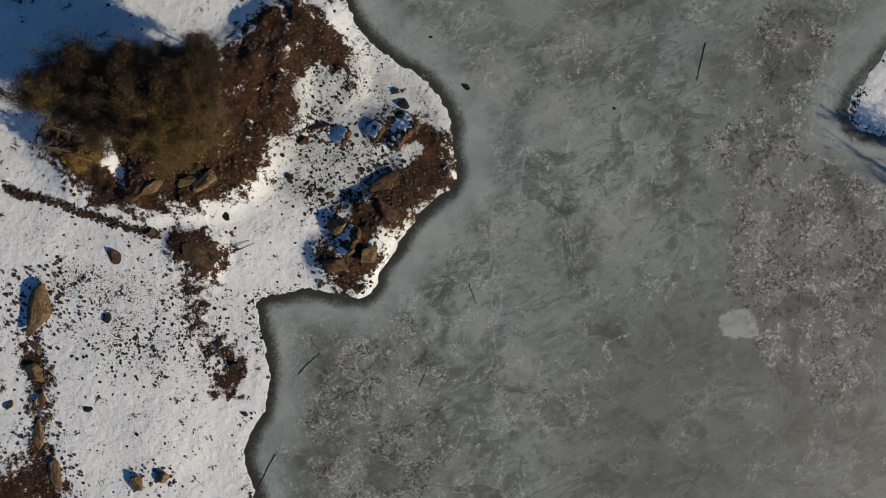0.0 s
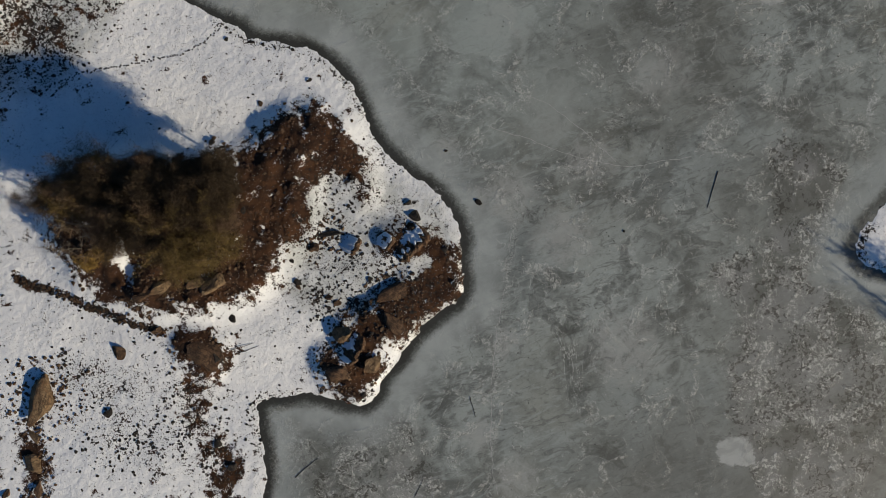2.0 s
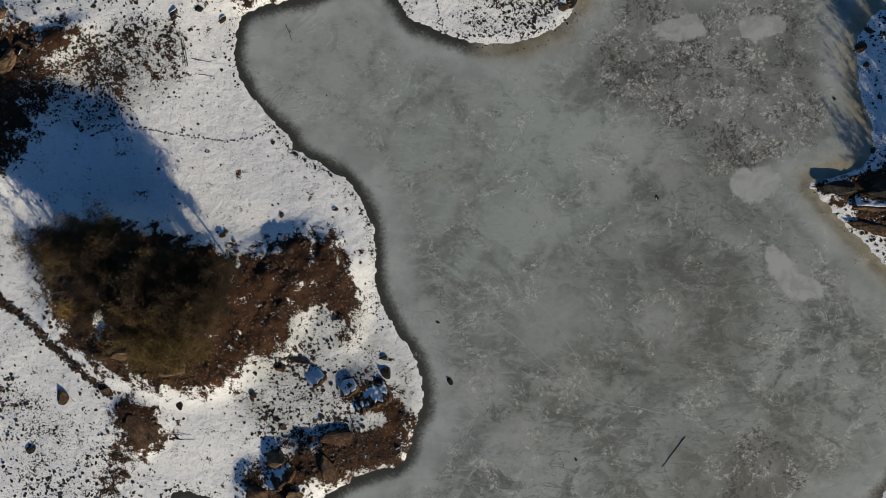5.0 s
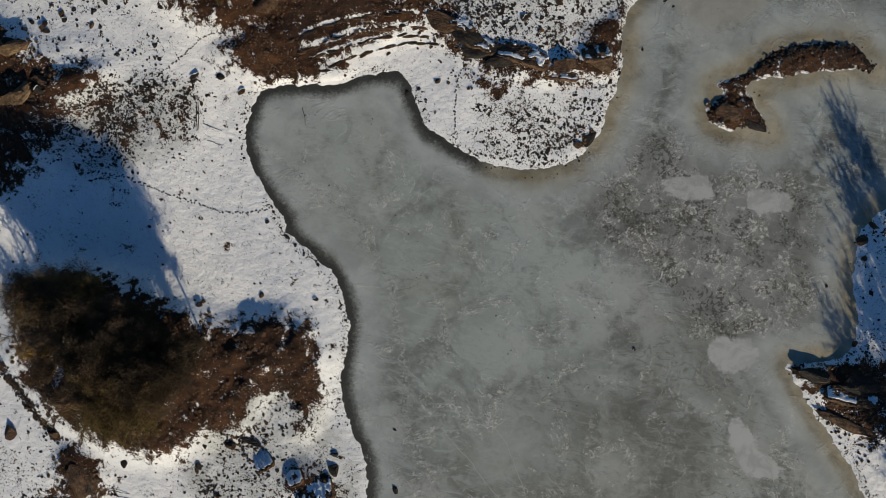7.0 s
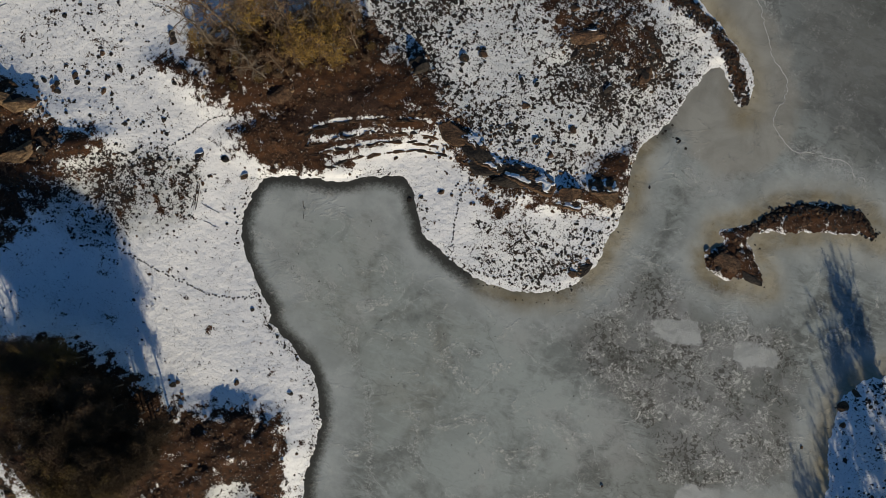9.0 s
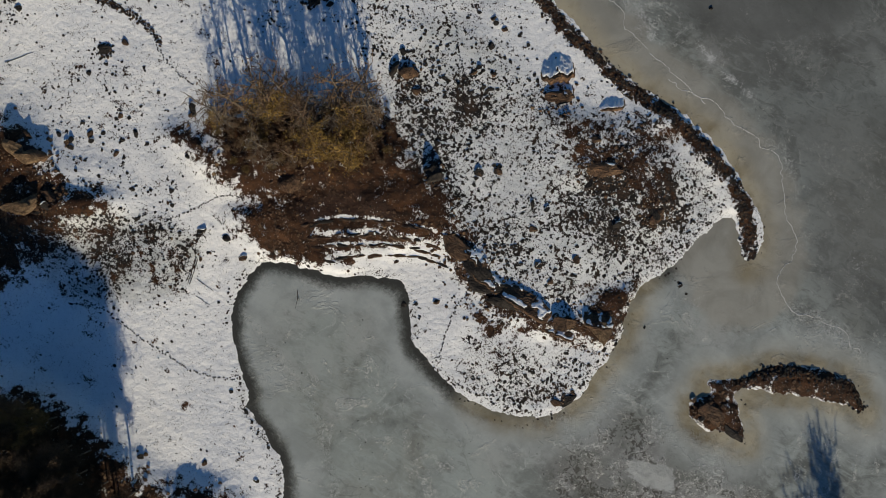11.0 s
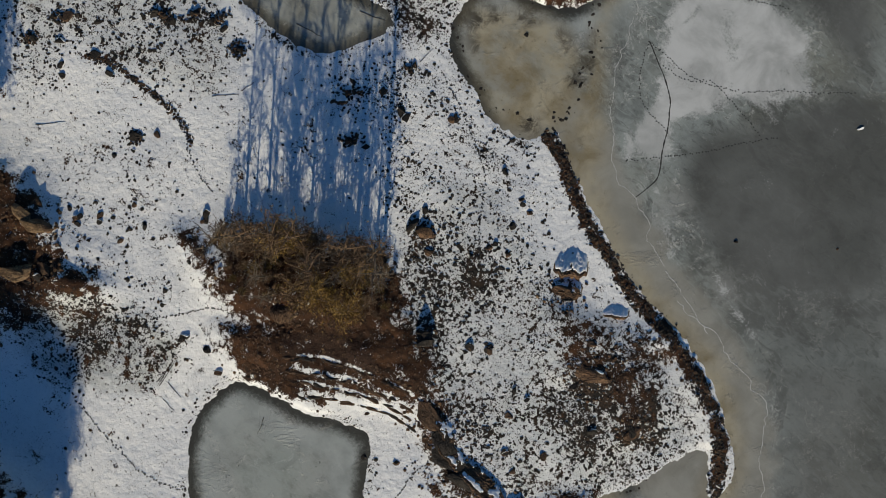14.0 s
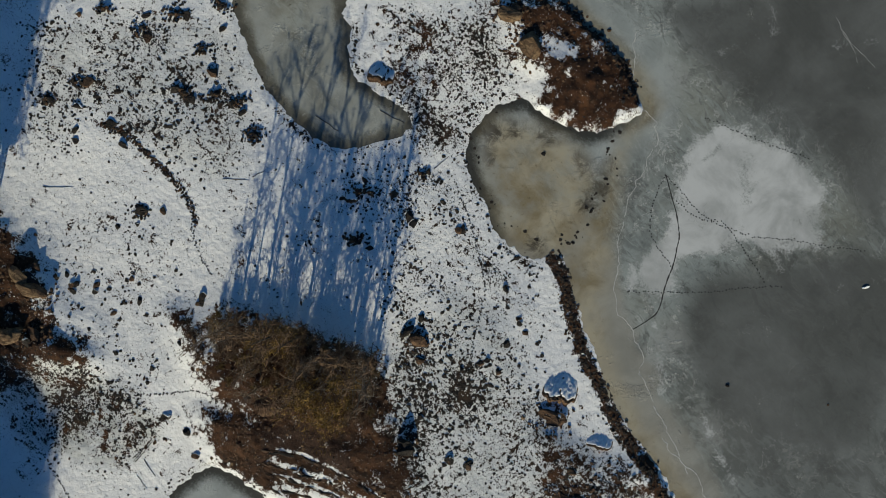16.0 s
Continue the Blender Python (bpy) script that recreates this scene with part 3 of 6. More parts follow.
SNOW_POINT = [(-2.6, 12.2), (-0.4, 12.6), (3.2, 11.4), (3.2, 10.1), (-0.8, 9.4)]
SNOW_POINT_LOW = [(-9.1, 1.2), (-4.7, -0.0), (-7.7, -2.4), (-9.8, -2.7), (-10.3, -1.1)]
SNOW_ISLAND = [(-37.4, 159.2), (-33.4, 162.3), (-31.2, 161.7), (-33.2, 158.5)]
SNOW_EDGE = [(29.9, 121.6), (34.3, 122.4), (40.0, 119.8), (42.7, 116.7), (38.7, 114.5), (33.2, 118.4)]
SNOW_GROVE = [(-41.6, 32.0), (-40.3, 30.5), (-40.8, 27.3), (-41.4, 23.6), (-42.8, 24.9), (-42.5, 28.5)]
SPECK_EAST = [(78.8, 73.6), (87.2, 78.1), (92.5, 52.1), (81.4, 51.7), (82.1, 59.3)]
NO_WET_EAST = [(69.3, 51.1), (76.0, 55.3), (76.6, 65.7), (76.6, 75.0), (84.8, 80.4), (95.1, 30.2), (85.4, 32.0), (76.0, 41.3)]
NO_WET_SPIT = [(47.1, 92.9), (56.2, 99.9), (67.0, 104.6), (75.8, 103.8), (81.0, 97.9), (72.4, 94.9), (63.8, 92.0), (64.8, 83.6), (55.9, 81.5), (49.2, 84.0)]
LEAD_EDGE = [(-19.0, 67.0), (-9.0, 62.5), (-1.2, 57.9), (2.2, 54.0), (6.3, 49.2), (8.9, 42.6), (11.6, 35.2), (14.7, 25.1), (18.6, 20.5), (20.6, 17.2), (17.3, 10.0), (14.2, 4.2), (9.3, -5.5), (3.2, -18.7), (-1.5, -30.6), (-6.7, -44.3)]
PALE_STREAK = [(25.0, 139.2), (26.4, 139.3), (31.2, 138.0), (37.4, 136.1), (36.8, 134.8), (30.4, 136.6)]
PALE_TAIL = [(7.4, 144.4), (10.0, 143.6), (15.8, 140.2), (19.2, 136.2), (16.2, 135.6), (12.6, 139.0)]
COPSE_FOOT = [(-39.0, 92.2), (-31.9, 98.2), (-21.2, 104.6), (-13.4, 105.7), (-8.6, 100.4), (-12.7, 95.4), (-22.2, 90.4), (-29.0, 86.2), (-34.1, 88.1)]
GOLDEN_TREES = [(-28.7, 97.3), (-16.9, 101.9), (-18.1, 95.4), (-28.4, 98.2), (-18.8, 95.6), (-14.2, 96.8), (-35.4, 92.4)]
GOLDEN_BUSHES = [(-45.6, 28.0), (-43.2, 28.8), (-25.7, 28.4)]
STONE_ROW = [(-59.6, 31.5), (-58.0, 29.3), (-54.0, 26.2), (-50.6, 23.0), (-46.4, 19.3), (-42.9, 16.2), (-40.4, 14.7)]
STONE_ROW_NORTH = [(-72.2, 98.4), (-68.0, 100.1), (-63.1, 100.5), (-58.7, 100.8), (-54.2, 100.4), (-50.7, 99.0)]
RUBBLE_SHORE = [(-9.1, 138.0), (-4.5, 136.2), (0.8, 133.3), (6.2, 131.0), (11.5, 129.8), (18.6, 127.5), (24.4, 127.1), (30.9, 125.6), (36.1, 123.7), (40.9, 121.6), (45.2, 117.9), (48.4, 113.0)]
RUBBLE_SPIT = [(56.8, 93.9), (60.0, 97.4), (64.0, 99.6), (69.3, 101.0), (73.1, 101.0), (76.3, 98.7)]
RUBBLE_ISLAND = [(-37.9, 166.3), (-32.8, 166.5), (-27.8, 166.8), (-23.9, 166.4), (-19.7, 164.4)]
RIM_NORTH = [(49.0, 109.0), (44.0, 112.0)]
RIDGE_NORTH = [(-27.8, 172.8), (-24.1, 168.9), (-21.3, 164.0), (-14.3, 164.4), (-9.9, 159.2), (-7.7, 153.7), (-5.2, 148.4), (-1.5, 144.5), (3.5, 140.7), (9.0, 138.7), (15.2, 135.0), (20.3, 134.0), (26.4, 132.7), (31.3, 130.1)]
RIDGE_SOUTH = [(23.4, 132.5), (28.8, 131.9), (33.3, 131.7), (36.4, 130.5), (41.4, 129.6), (46.5, 128.7), (50.2, 122.5), (54.3, 117.6), (54.4, 111.0), (58.5, 108.3), (65.0, 108.5), (71.9, 106.6)]
CRACK_MAIN = [(-7.2, 160.2), (-4.2, 158.9), (-0.9, 157.2), (1.9, 155.0), (4.5, 151.2), (6.9, 147.2), (8.4, 144.1), (7.7, 139.3)]
CRACK_FAR = [(-8.1, 198.2), (-5.0, 197.5), (-2.6, 196.9), (-0.1, 195.7)]
CRACK_FAR_SIDE = [(-5.7, 197.5), (-1.6, 197.4), (2.6, 197.3)]
CRACK_ARC = [(24.7, 32.3), (30.2, 27.1), (33.8, 21.3), (36.9, 15.1)]
CRACK_LONG = [(19.2, 27.7), (25.7, 22.8), (31.4, 18.0), (39.0, 13.8), (50.8, 11.6)]
CRACK_WEST = [(16.7, 10.0), (13.1, 2.7), (8.6, -5.3), (4.3, -15.3), (1.5, -24.0), (-0.4, -33.1)]
TRACK_A = [(-7.2, 160.2), (-2.4, 160.3), (2.1, 160.5), (4.7, 162.1), (8.6, 161.9), (12.5, 161.4), (16.6, 160.7)]
TRACK_B = [(-2.8, 158.9), (0.7, 159.3), (3.2, 160.7), (6.1, 162.3), (9.8, 164.4), (13.7, 168.2), (17.9, 171.6), (23.7, 176.6)]
TRACK_C = [(-7.2, 160.2), (-4.9, 155.4), (-1.8, 152.2), (2.3, 151.4), (5.1, 151.2)]
TRACK_D = [(-9.9, 171.3), (-5.5, 173.3), (-0.4, 175.9), (6.4, 179.5)]
TRACK_E = [(2.7, 143.1), (6.9, 147.8), (11.1, 152.5), (14.2, 156.9), (18.6, 162.5)]
TRACK_SNOW_A = [(-44.6, 57.4), (-37.6, 57.4), (-31.7, 56.3), (-26.9, 55.8), (-21.2, 55.3), (-14.6, 57.4)]
TRACK_SNOW_B = [(11.3, 98.9), (12.2, 93.4), (10.4, 83.2), (11.5, 75.8), (11.3, 73.8)]
TRACK_SNOW_C = [(-53.9, 59.1), (-45.2, 64.1), (-39.3, 71.4), (-34.4, 77.0), (-30.3, 82.3), (-26.5, 83.1)]
TRACK_SNOW_D = [(-28.8, 134.1), (-21.7, 131.3), (-15.2, 127.9), (-12.2, 125.8), (-8.0, 119.7), (-4.3, 115.8)]
TRACK_SNOW_E = [(-51.2, 98.3), (-46.5, 96.1), (-42.7, 95.4)]
BOULDERS_A = [(11.7, 26.4, 0.42), (13.7, 16.7, 0.67), (34.3, 4.2, 0.33), (-13.1, 19.1, 1.08), (3.6, 18.2, 1.17), (-17.7, 14.6, 0.83), (-29.2, 13.0, 1.0), (-21.3, 28.0, 0.67), (-53.1, 5.5, 1.0), (-48.2, 14.2, 1.5), (-61.8, -6.4, 1.0), (-41.1, 15.0, 1.17), (-72.6, -1.0, 1.0), (-13.4, 4.2, 1.33), (-5.6, 2.8, 1.25), (-39.6, -17.2, 0.75), (-17.4, 18.1, 0.5), (-38.0, -9.5, 1.0), (-38.8, -5.3, 0.92), (-56.3, -13.2, 0.42), (-14.2, -5.7, 0.75), (3.1, 20.5, 0.67), (6.0, 11.5, 0.75), (5.5, 5.8, 0.67), (-36.0, 10.1, 1.17), (-33.8, 7.7, 1.17), (-13.9, 10.7, 0.75), (-6.9, 11.1, 0.58), (-13.0, 9.4, 0.75), (-6.3, 8.0, 0.67), (-4.0, 10.9, 0.67), (80.0, 71.5, 1.25)]
BOULDERS_B = [(81.1, 74.2, 0.83), (80.6, 68.6, 0.67), (82.1, 54.6, 0.67), (82.9, 63.3, 0.58), (75.7, 63.0, 0.33), (47.1, 46.7, 0.33), (-27.0, 76.2, 0.83), (-31.0, 75.6, 0.83), (-23.3, 74.8, 0.75), (7.2, 82.8, 0.67), (2.9, 79.9, 0.67), (-5.0, 44.4, 0.58), (-13.4, 43.4, 0.58), (-15.1, 55.0, 0.42), (-33.0, 50.5, 0.42), (-22.1, 40.5, 0.5), (-29.4, 12.6, 0.67), (-17.9, 14.0, 0.58), (38.7, 94.6, 0.33), (51.0, 87.9, 0.67), (-48.7, 80.1, 0.67), (-52.9, 80.2, 0.67), (-59.7, 74.6, 1.0), (-53.5, 81.0, 0.75), (-55.9, 78.7, 0.75), (-61.1, 74.8, 0.83), (-47.3, 84.3, 0.67), (-38.1, 85.0, 0.58), (-11.5, 20.2, 0.75), (3.6, 104.3, 0.83), (6.2, 106.5, 0.67), (19.0, 95.6, 0.83)]
BOULDERS_C = [(-4.4, 105.2, 0.67), (-41.2, 91.8, 0.83), (-53.4, 68.2, 1.0), (-56.3, 78.2, 0.67), (-57.9, 78.6, 0.58), (-50.8, 85.9, 0.58), (-58.3, 89.5, 0.58), (-22.6, 40.0, 0.67), (-13.4, 43.2, 0.5), (31.5, 77.5, 1.0), (35.8, 90.0, 0.5), (-49.9, 62.3, 0.67), (-54.2, 63.6, 0.83), (-37.7, 77.0, 0.42), (40.8, 103.1, 0.5), (53.4, 86.0, 0.83), (9.6, 121.2, 1.33), (17.9, 117.5, 1.0), (-15.9, 115.5, 0.83), (-10.4, 128.8, 0.83), (-4.1, 123.1, 0.83), (3.7, 104.2, 0.83), (6.3, 105.8, 0.75), (21.8, 94.2, 0.75), (18.8, 95.4, 0.75), (-28.1, 124.8, 1.0), (-22.4, 129.5, 0.83), (-57.9, 94.0, 1.08), (-55.5, 96.4, 0.75), (-56.7, 92.1, 0.58), (-67.6, 98.7, 0.75), (-60.4, 74.3, 1.17)]
BOULDERS_D = [(-77.0, 97.3, 1.17), (-41.3, 92.4, 0.75), (-40.9, 91.1, 0.58), (-71.1, 99.5, 1.0), (-74.3, 94.6, 0.83), (-72.9, 93.3, 0.75), (-54.4, 66.4, 0.83), (-4.5, 117.9, 0.83), (-5.2, 126.8, 0.67), (-3.3, 126.4, 0.75), (13.5, 103.7, 0.75), (16.1, 103.9, 0.67), (24.0, 98.9, 1.0), (15.5, 100.2, 0.75), (20.2, 110.6, 1.0), (27.0, 107.1, 0.83), (31.7, 111.4, 1.17), (21.6, 114.8, 1.17), (-29.2, 124.9, 1.17), (-42.7, 159.1, 1.33), (-78.6, 101.1, 1.17), (-55.3, 96.4, 0.67), (-67.1, 116.5, 1.25), (-69.0, 110.4, 1.08), (-65.9, 111.2, 1.0), (-77.9, 112.5, 1.08), (-80.4, 95.0, 1.0), (-22.7, 147.7, 0.5), (-10.8, 147.4, 0.5), (-10.7, 128.9, 0.67), (-5.7, 127.1, 0.67), (-22.2, 130.0, 0.83)]
BOULDERS_E = [(24.6, 145.2, 0.4), (37.7, 155.2, 0.3), (-40.6, 91.5, 0.67), (-61.5, 76.2, 1.0), (-55.0, 67.4, 1.17), (4.0, 104.1, 0.75), (6.1, 105.8, 0.75), (-74.6, 103.5, 0.67), (-87.7, 106.9, 0.75), (-80.6, 114.8, 0.83), (-76.4, 119.5, 1.0), (-71.5, 122.3, 0.83), (-61.4, 115.6, 0.75), (-59.2, 116.0, 0.83), (-55.3, 77.8, 0.67), (-67.1, 98.6, 0.58), (-38.6, 119.0, 0.67), (-38.2, 123.5, 0.75), (-33.6, 125.3, 0.83), (-29.7, 117.0, 0.67), (-11.1, 111.1, 1.0), (-14.1, 113.2, 0.83), (-4.0, 119.1, 0.75), (-1.5, 119.2, 0.67), (-5.7, 115.2, 0.67)]
BOULDERS = BOULDERS_A + BOULDERS_B + BOULDERS_C + BOULDERS_D + BOULDERS_E
OUTCROPS_A = [(-62.2, 11.7, 9.5, 4.5, 52, 2.6, 0), (-65.3, 6.1, 3.1, 1.6, -63, 0.7, 0), (-66.6, 1.8, 3.8, 3.6, -23, 1.2, 0), (-68.1, -2.4, 3.1, 2.0, -103, 0.7, 1), (-70.2, -7.1, 5.1, 2.0, -108, 0.8, 0), (-70.7, -14.2, 6.0, 2.5, -108, 1.0, 0), (-29.3, 19.0, 5.6, 2.7, 12, 1.1, 0), (-31.8, 19.7, 4.2, 2.2, 7, 1.0, 0), (-37.8, 20.8, 4.2, 2.7, 2, 1.2, 0), (-40.9, 20.9, 4.5, 1.6, -8, 0.8, 1), (-11.2, -2.1, 4.3, 3.1, 27, 1.6, 0), (-13.6, 4.3, 3.1, 4.0, 47, 1.8, 0)]
OUTCROPS_B = [(-5.4, 3.2, 4.9, 2.4, -83, 1.3, 1), (-10.2, 20.1, 4.3, 1.1, -18, 0.7, 2), (-16.6, -1.2, 4.0, 3.6, -53, 1.2, 1), (-35.8, 9.0, 6.3, 5.6, -53, 1.3, 1), (-4.6, 7.3, 6.3, 3.6, 7, 0.9, 1), (-59.1, -20.3, 2.7, 2.5, 27, 1.5, 0), (-55.2, -21.4, 2.5, 2.4, -43, 1.4, 0), (12.6, 88.6, 7.6, 2.7, 13, 0.9, 2), (16.4, 87.9, 7.2, 2.4, 7, 0.9, 2)]
OUTCROPS_C = [(32.7, 90.8, 4.7, 3.1, -21, 1.3, 0), (27.0, 89.3, 4.5, 2.5, 29, 1.1, 1), (5.9, 92.1, 6.3, 3.6, -11, 1.0, 1), (10.4, 90.7, 5.4, 3.6, -26, 0.9, 2), (-61.6, 74.0, 4.2, 2.7, -1, 1.8, 0), (-57.0, 66.2, 5.4, 2.2, 29, 1.4, 0), (-53.4, 69.5, 3.6, 1.8, -1, 1.0, 1), (33.1, 78.5, 3.4, 2.2, 49, 0.35, 2), (54.6, 86.9, 5.0, 3.4, 4, 0.5, 1), (58.6, 86.3, 5.0, 1.8, -11, 0.4, 2), (-2.8, 100.7, 2.0, 3.1, -61, 2.4, 2)]
OUTCROPS_D = [(9.4, 120.7, 4.5, 2.2, 25, 1.0, 1), (-13.7, 113.0, 2.4, 3.3, -45, 1.8, 1), (-15.7, 112.7, 1.4, 3.1, 5, 1.2, 2), (-55.9, 66.5, 4.0, 2.7, 45, 1.5, 0), (-58.1, 74.2, 4.5, 2.2, 15, 1.4, 1), (21.8, 113.9, 7.2, 2.7, 25, 0.7, 1), (32.1, 111.7, 4.5, 2.2, 75, 0.7, 1), (-21.7, 89.2, 3.6, 4.5, -35, 0.8, 1), (-37.6, 157.2, 5.4, 4.2, 18, 1.8, 0), (-42.7, 158.4, 4.5, 3.1, 38, 1.4, 0)]
OUTCROPS_E = [(-59.4, 73.2, 4.5, 3.3, 28, 1.8, 0), (-55.9, 66.5, 5.4, 2.7, 58, 1.3, 0), (10.3, 121.1, 3.6, 2.2, 58, 1.0, 1), (-2.0, 100.0, 1.8, 3.1, -37, 2.0, 2), (76.9, 48.3, 7.2, 2.7, -1, 0.8, 2), (84.2, 48.7, 8.1, 3.6, 1, 1.3, 2), (82.8, 42.0, 10.9, 2.4, -11, 0.9, 1), (27.7, 172.5, 0.5, 1.3, -32, 0.3, 3), (-13.6, 18.9, 2.2, 1.8, -19, 0.9, 1)]
OUTCROPS = OUTCROPS_A + OUTCROPS_B + OUTCROPS_C + OUTCROPS_D + OUTCROPS_E
SNOW_BACKED_A = [(-49.2, 136.4, 4.4, 3.4, 34, 1.2, 0.15, 0), (-7.6, 17.2, 3.2, 3.2, 46, 1.2, 0.6, 0), (1.4, 14.0, 6.4, 4.2, 26, 1.5, -0.1, 0), (-2.2, 15.8, 2.8, 2.8, 36, 0.95, 0.3, 1), (-13.0, 1.6, 5.2, 3.6, 40, 1.5, -0.1, 0),
               (7.4, 124.4, 5.8, 4.8, 33, 1.3, 0.6, 1), (9.5, 121.6, 4.2, 2.6, 30, 0.8, 0.0, 0), (19.8, 88.8, 9.0, 3.4, -4, 0.95, -0.05, 0), (12.0, 89.6, 7.0, 2.6, -14, 0.8, -0.05, 0), (9.6, 91.6, 5.0, 2.0, -16, 0.6, 0.0, 0)]
SNOW_BACKED_B = [(31.6, 91.8, 5.0, 3.0, 14, 1.0, -0.05, 0), (26.4, 87.4, 6.0, 1.8, 4, 0.5, -0.1, 0), (-37.6, 120.0, 2.2, 2.4, 38, 0.7, 0.6, 1), (17.6, 123.6, 4.6, 2.4, 35, 0.75, 0.7, 1), (82.5, 46.0, 9.0, 3.0, 2, 0.8, -0.12, 0)]
SNOW_BACKED = SNOW_BACKED_A + SNOW_BACKED_B
STONE_PILES = [(-32.2, 116.2, 5.0, 2.6, 48, 60), (-37.2, 121.9, 6.0, 2.6, 48, 70), (-57.7, 93.8, 2.6, 2.4, 20, 45), (-55.4, 115.0, 4.2, 3.2, 48, 60), (-32.8, 131.1, 3.6, 2.4, 60, 40), (-79.4, 112.4, 4.0, 2.6, 20, 42), (-78.0, 118.0, 5.0, 2.6, 40, 45), (-71.0, 117.8, 3.6, 2.2, 60, 36), (-64.2, 114.4, 4.6, 1.8, 70, 40), (-79.6, 99.6, 3.0, 2.4, 30, 36), (-80.8, 94.4, 2.6, 2.2, 0, 32),
               (-67.4, 111.2, 3.6, 2.0, 30, 36), (-85.6, 110.4, 3.8, 2.4, 50, 36), (-74.0, 125.0, 4.6, 2.6, 30, 40), (-60.9, 117.0, 4.0, 1.8, 80, 36)]
LOGS_A = [(51.9, 8.1, 48.2, 3.1), (1.7, -12.2, 1.4, -15.6), (-29.2, -14.7, -24.7, -13.0), (-37.7, -25.1, -42.8, -29.2), (-12.2, -24.3, -10.1, -22.3), (-29.9, 71.6, -29.1, 67.7), (-13.2, 74.2, -12.2, 71.5), (-70.9, 84.8, -67.7, 88.3), (-53.3, 106.7, -50.4, 109.7), (-50.4, 110.3, -49.9, 112.8), (-32.5, 132.9, -32.4, 136.1), (-45.2, 132.6, -41.2, 134.2), (-51.4, 124.4, -47.0, 125.5), (-45.9, 117.7, -45.8, 119.1), (-28.8, 67.2, -29.5, 71.7), (-27.1, 65.9, -24.5, 65.7), (-20.8, -22.1, -21.5, -24.7), (-40.4, 18.3, -42.7, 19.6), (-50.9, -23.7, -50.2, -25.1), (-29.6, 67.4, -29.4, 71.1), (-28.3, 68.4, -25.1, 67.9), (-31.6, 8.2, -27.8, 8.0), (-30.8, 7.3, -27.2, 7.2), (-29.9, 70.9, -29.1, 67.0)]
LOGS_B = [(-80.7, 106.9, -78.9, 107.6)]
LOGS = LOGS_A + LOGS_B
LEDGE_A = [(-16.6, 84.0), (-13.2, 86.8), (-8.3, 89.2), (-3.3, 91.1), (2.0, 92.3)]
LEDGE_B = [(-15.1, 82.6), (-10.8, 85.3), (-6.0, 87.9), (-0.9, 89.6), (4.0, 90.6)]
LEDGE_C = [(-13.4, 81.7), (-8.6, 84.5), (-3.8, 87.1), (0.4, 88.6), (4.9, 89.5)]
LEDGE_D = [(-11.2, 80.9), (-6.5, 83.9), (-1.7, 86.5), (2.5, 88.1), (6.1, 88.6)]
CLEAR_ICE_A = [(48.9, 36.7, 3.6), (26.2, 32.9, 3.2), (33.9, 39.5, 2.7), (40.9, 19.0, 4.1), (32.2, 47.7, 3.6), (34.7, 10.9, 2.3), (21.9, 12.3, 2.7), (19.7, 50.9, 3.6), (21.5, 0.3, 2.3), (18.6, 44.6, 2.7), (21.3, 11.5, 3.2), (35.0, 11.0, 2.3), (20.9, -6.7, 3.2), (18.7, -17.6, 2.7), (19.3, -28.8, 3.2), (19.5, -37.8, 2.3), (20.8, -0.1, 2.7), (-17.2, -14.8, 2.7), (26.3, -49.8, 2.7), (-30.1, -24.0, 3.6), (19.9, -46.0, 2.7), (35.2, 40.0, 3.6), (48.1, 36.1, 3.6), (41.7, 90.4, 3.2), (27.1, 33.7, 2.7), (37.0, 49.2, 2.7), (20.1, 54.2, 3.6), (9.7, 54.9, 2.3), (70.9, 57.1, 5.4), (47.8, 46.7, 1.3), (10.2, 61.5, 2.3), (-14.6, 153.1, 2.0)]
CLEAR_ICE_B = [(-12.8, 150.6, 2.2), (-11.6, 147.6, 1.8), (-15.2, 154.0, 2.2), (-12.4, 136.8, 2.0), (-28.8, 140.0, 2.2), (-31.0, 143.6, 2.4), (-29.6, 147.8, 2.6), (-25.0, 151.0, 2.4), (9.2, 156.6, 1.6), (12.6, 162.3, 1.8), (16.6, 166.5, 1.8), (20.8, 170.0, 2.2), (7.7, 176.2, 1.4), (8.3, 151.0, 1.6), (13.9, 164.4, 4.5), (21.7, 173.0, 4.1), (7.0, 174.1, 2.3), (13.5, 149.1, 2.7), (-17.1, 152.5, 2.7)]
CLEAR_ICE = CLEAR_ICE_A + CLEAR_ICE_B
CLOUDY_ICE_A = [(11.8, 26.6, 2.0), (14.3, 16.9, 2.4), (65.2, 1.1, 4.5), (47.4, -7.7, 2.7), (10.3, -6.0, 1.8), (21.0, -50.5, 2.3), (54.9, -25.3, 4.5), (52.5, -55.8, 2.3), (-16.3, -24.1, 5.4), (0.8, -18.7, 2.7), (-12.2, -19.0, 3.6), (27.9, -13.6, 6.3), (4.1, -27.1, 3.6), (18.8, 15.7, 5.0), (24.7, 7.1, 5.0), (33.0, 16.8, 4.5), (63.6, 50.0, 4.1), (69.2, 34.4, 4.5), (64.8, 0.6, 4.1), (10.1, -5.9, 2.3), (30.2, 26.6, 5.4), (48.8, 26.0, 5.4), (-13.7, 68.8, 5.0), (-5.6, 65.8, 4.5), (-8.6, 62.4, 4.1), (-1.5, 73.2, 4.5), (1.1, 60.6, 2.7), (40.2, 70.4, 3.2), (26.4, 64.8, 3.6), (50.6, 74.4, 4.1), (63.6, 74.7, 4.1), (69.0, 34.2, 4.5)]
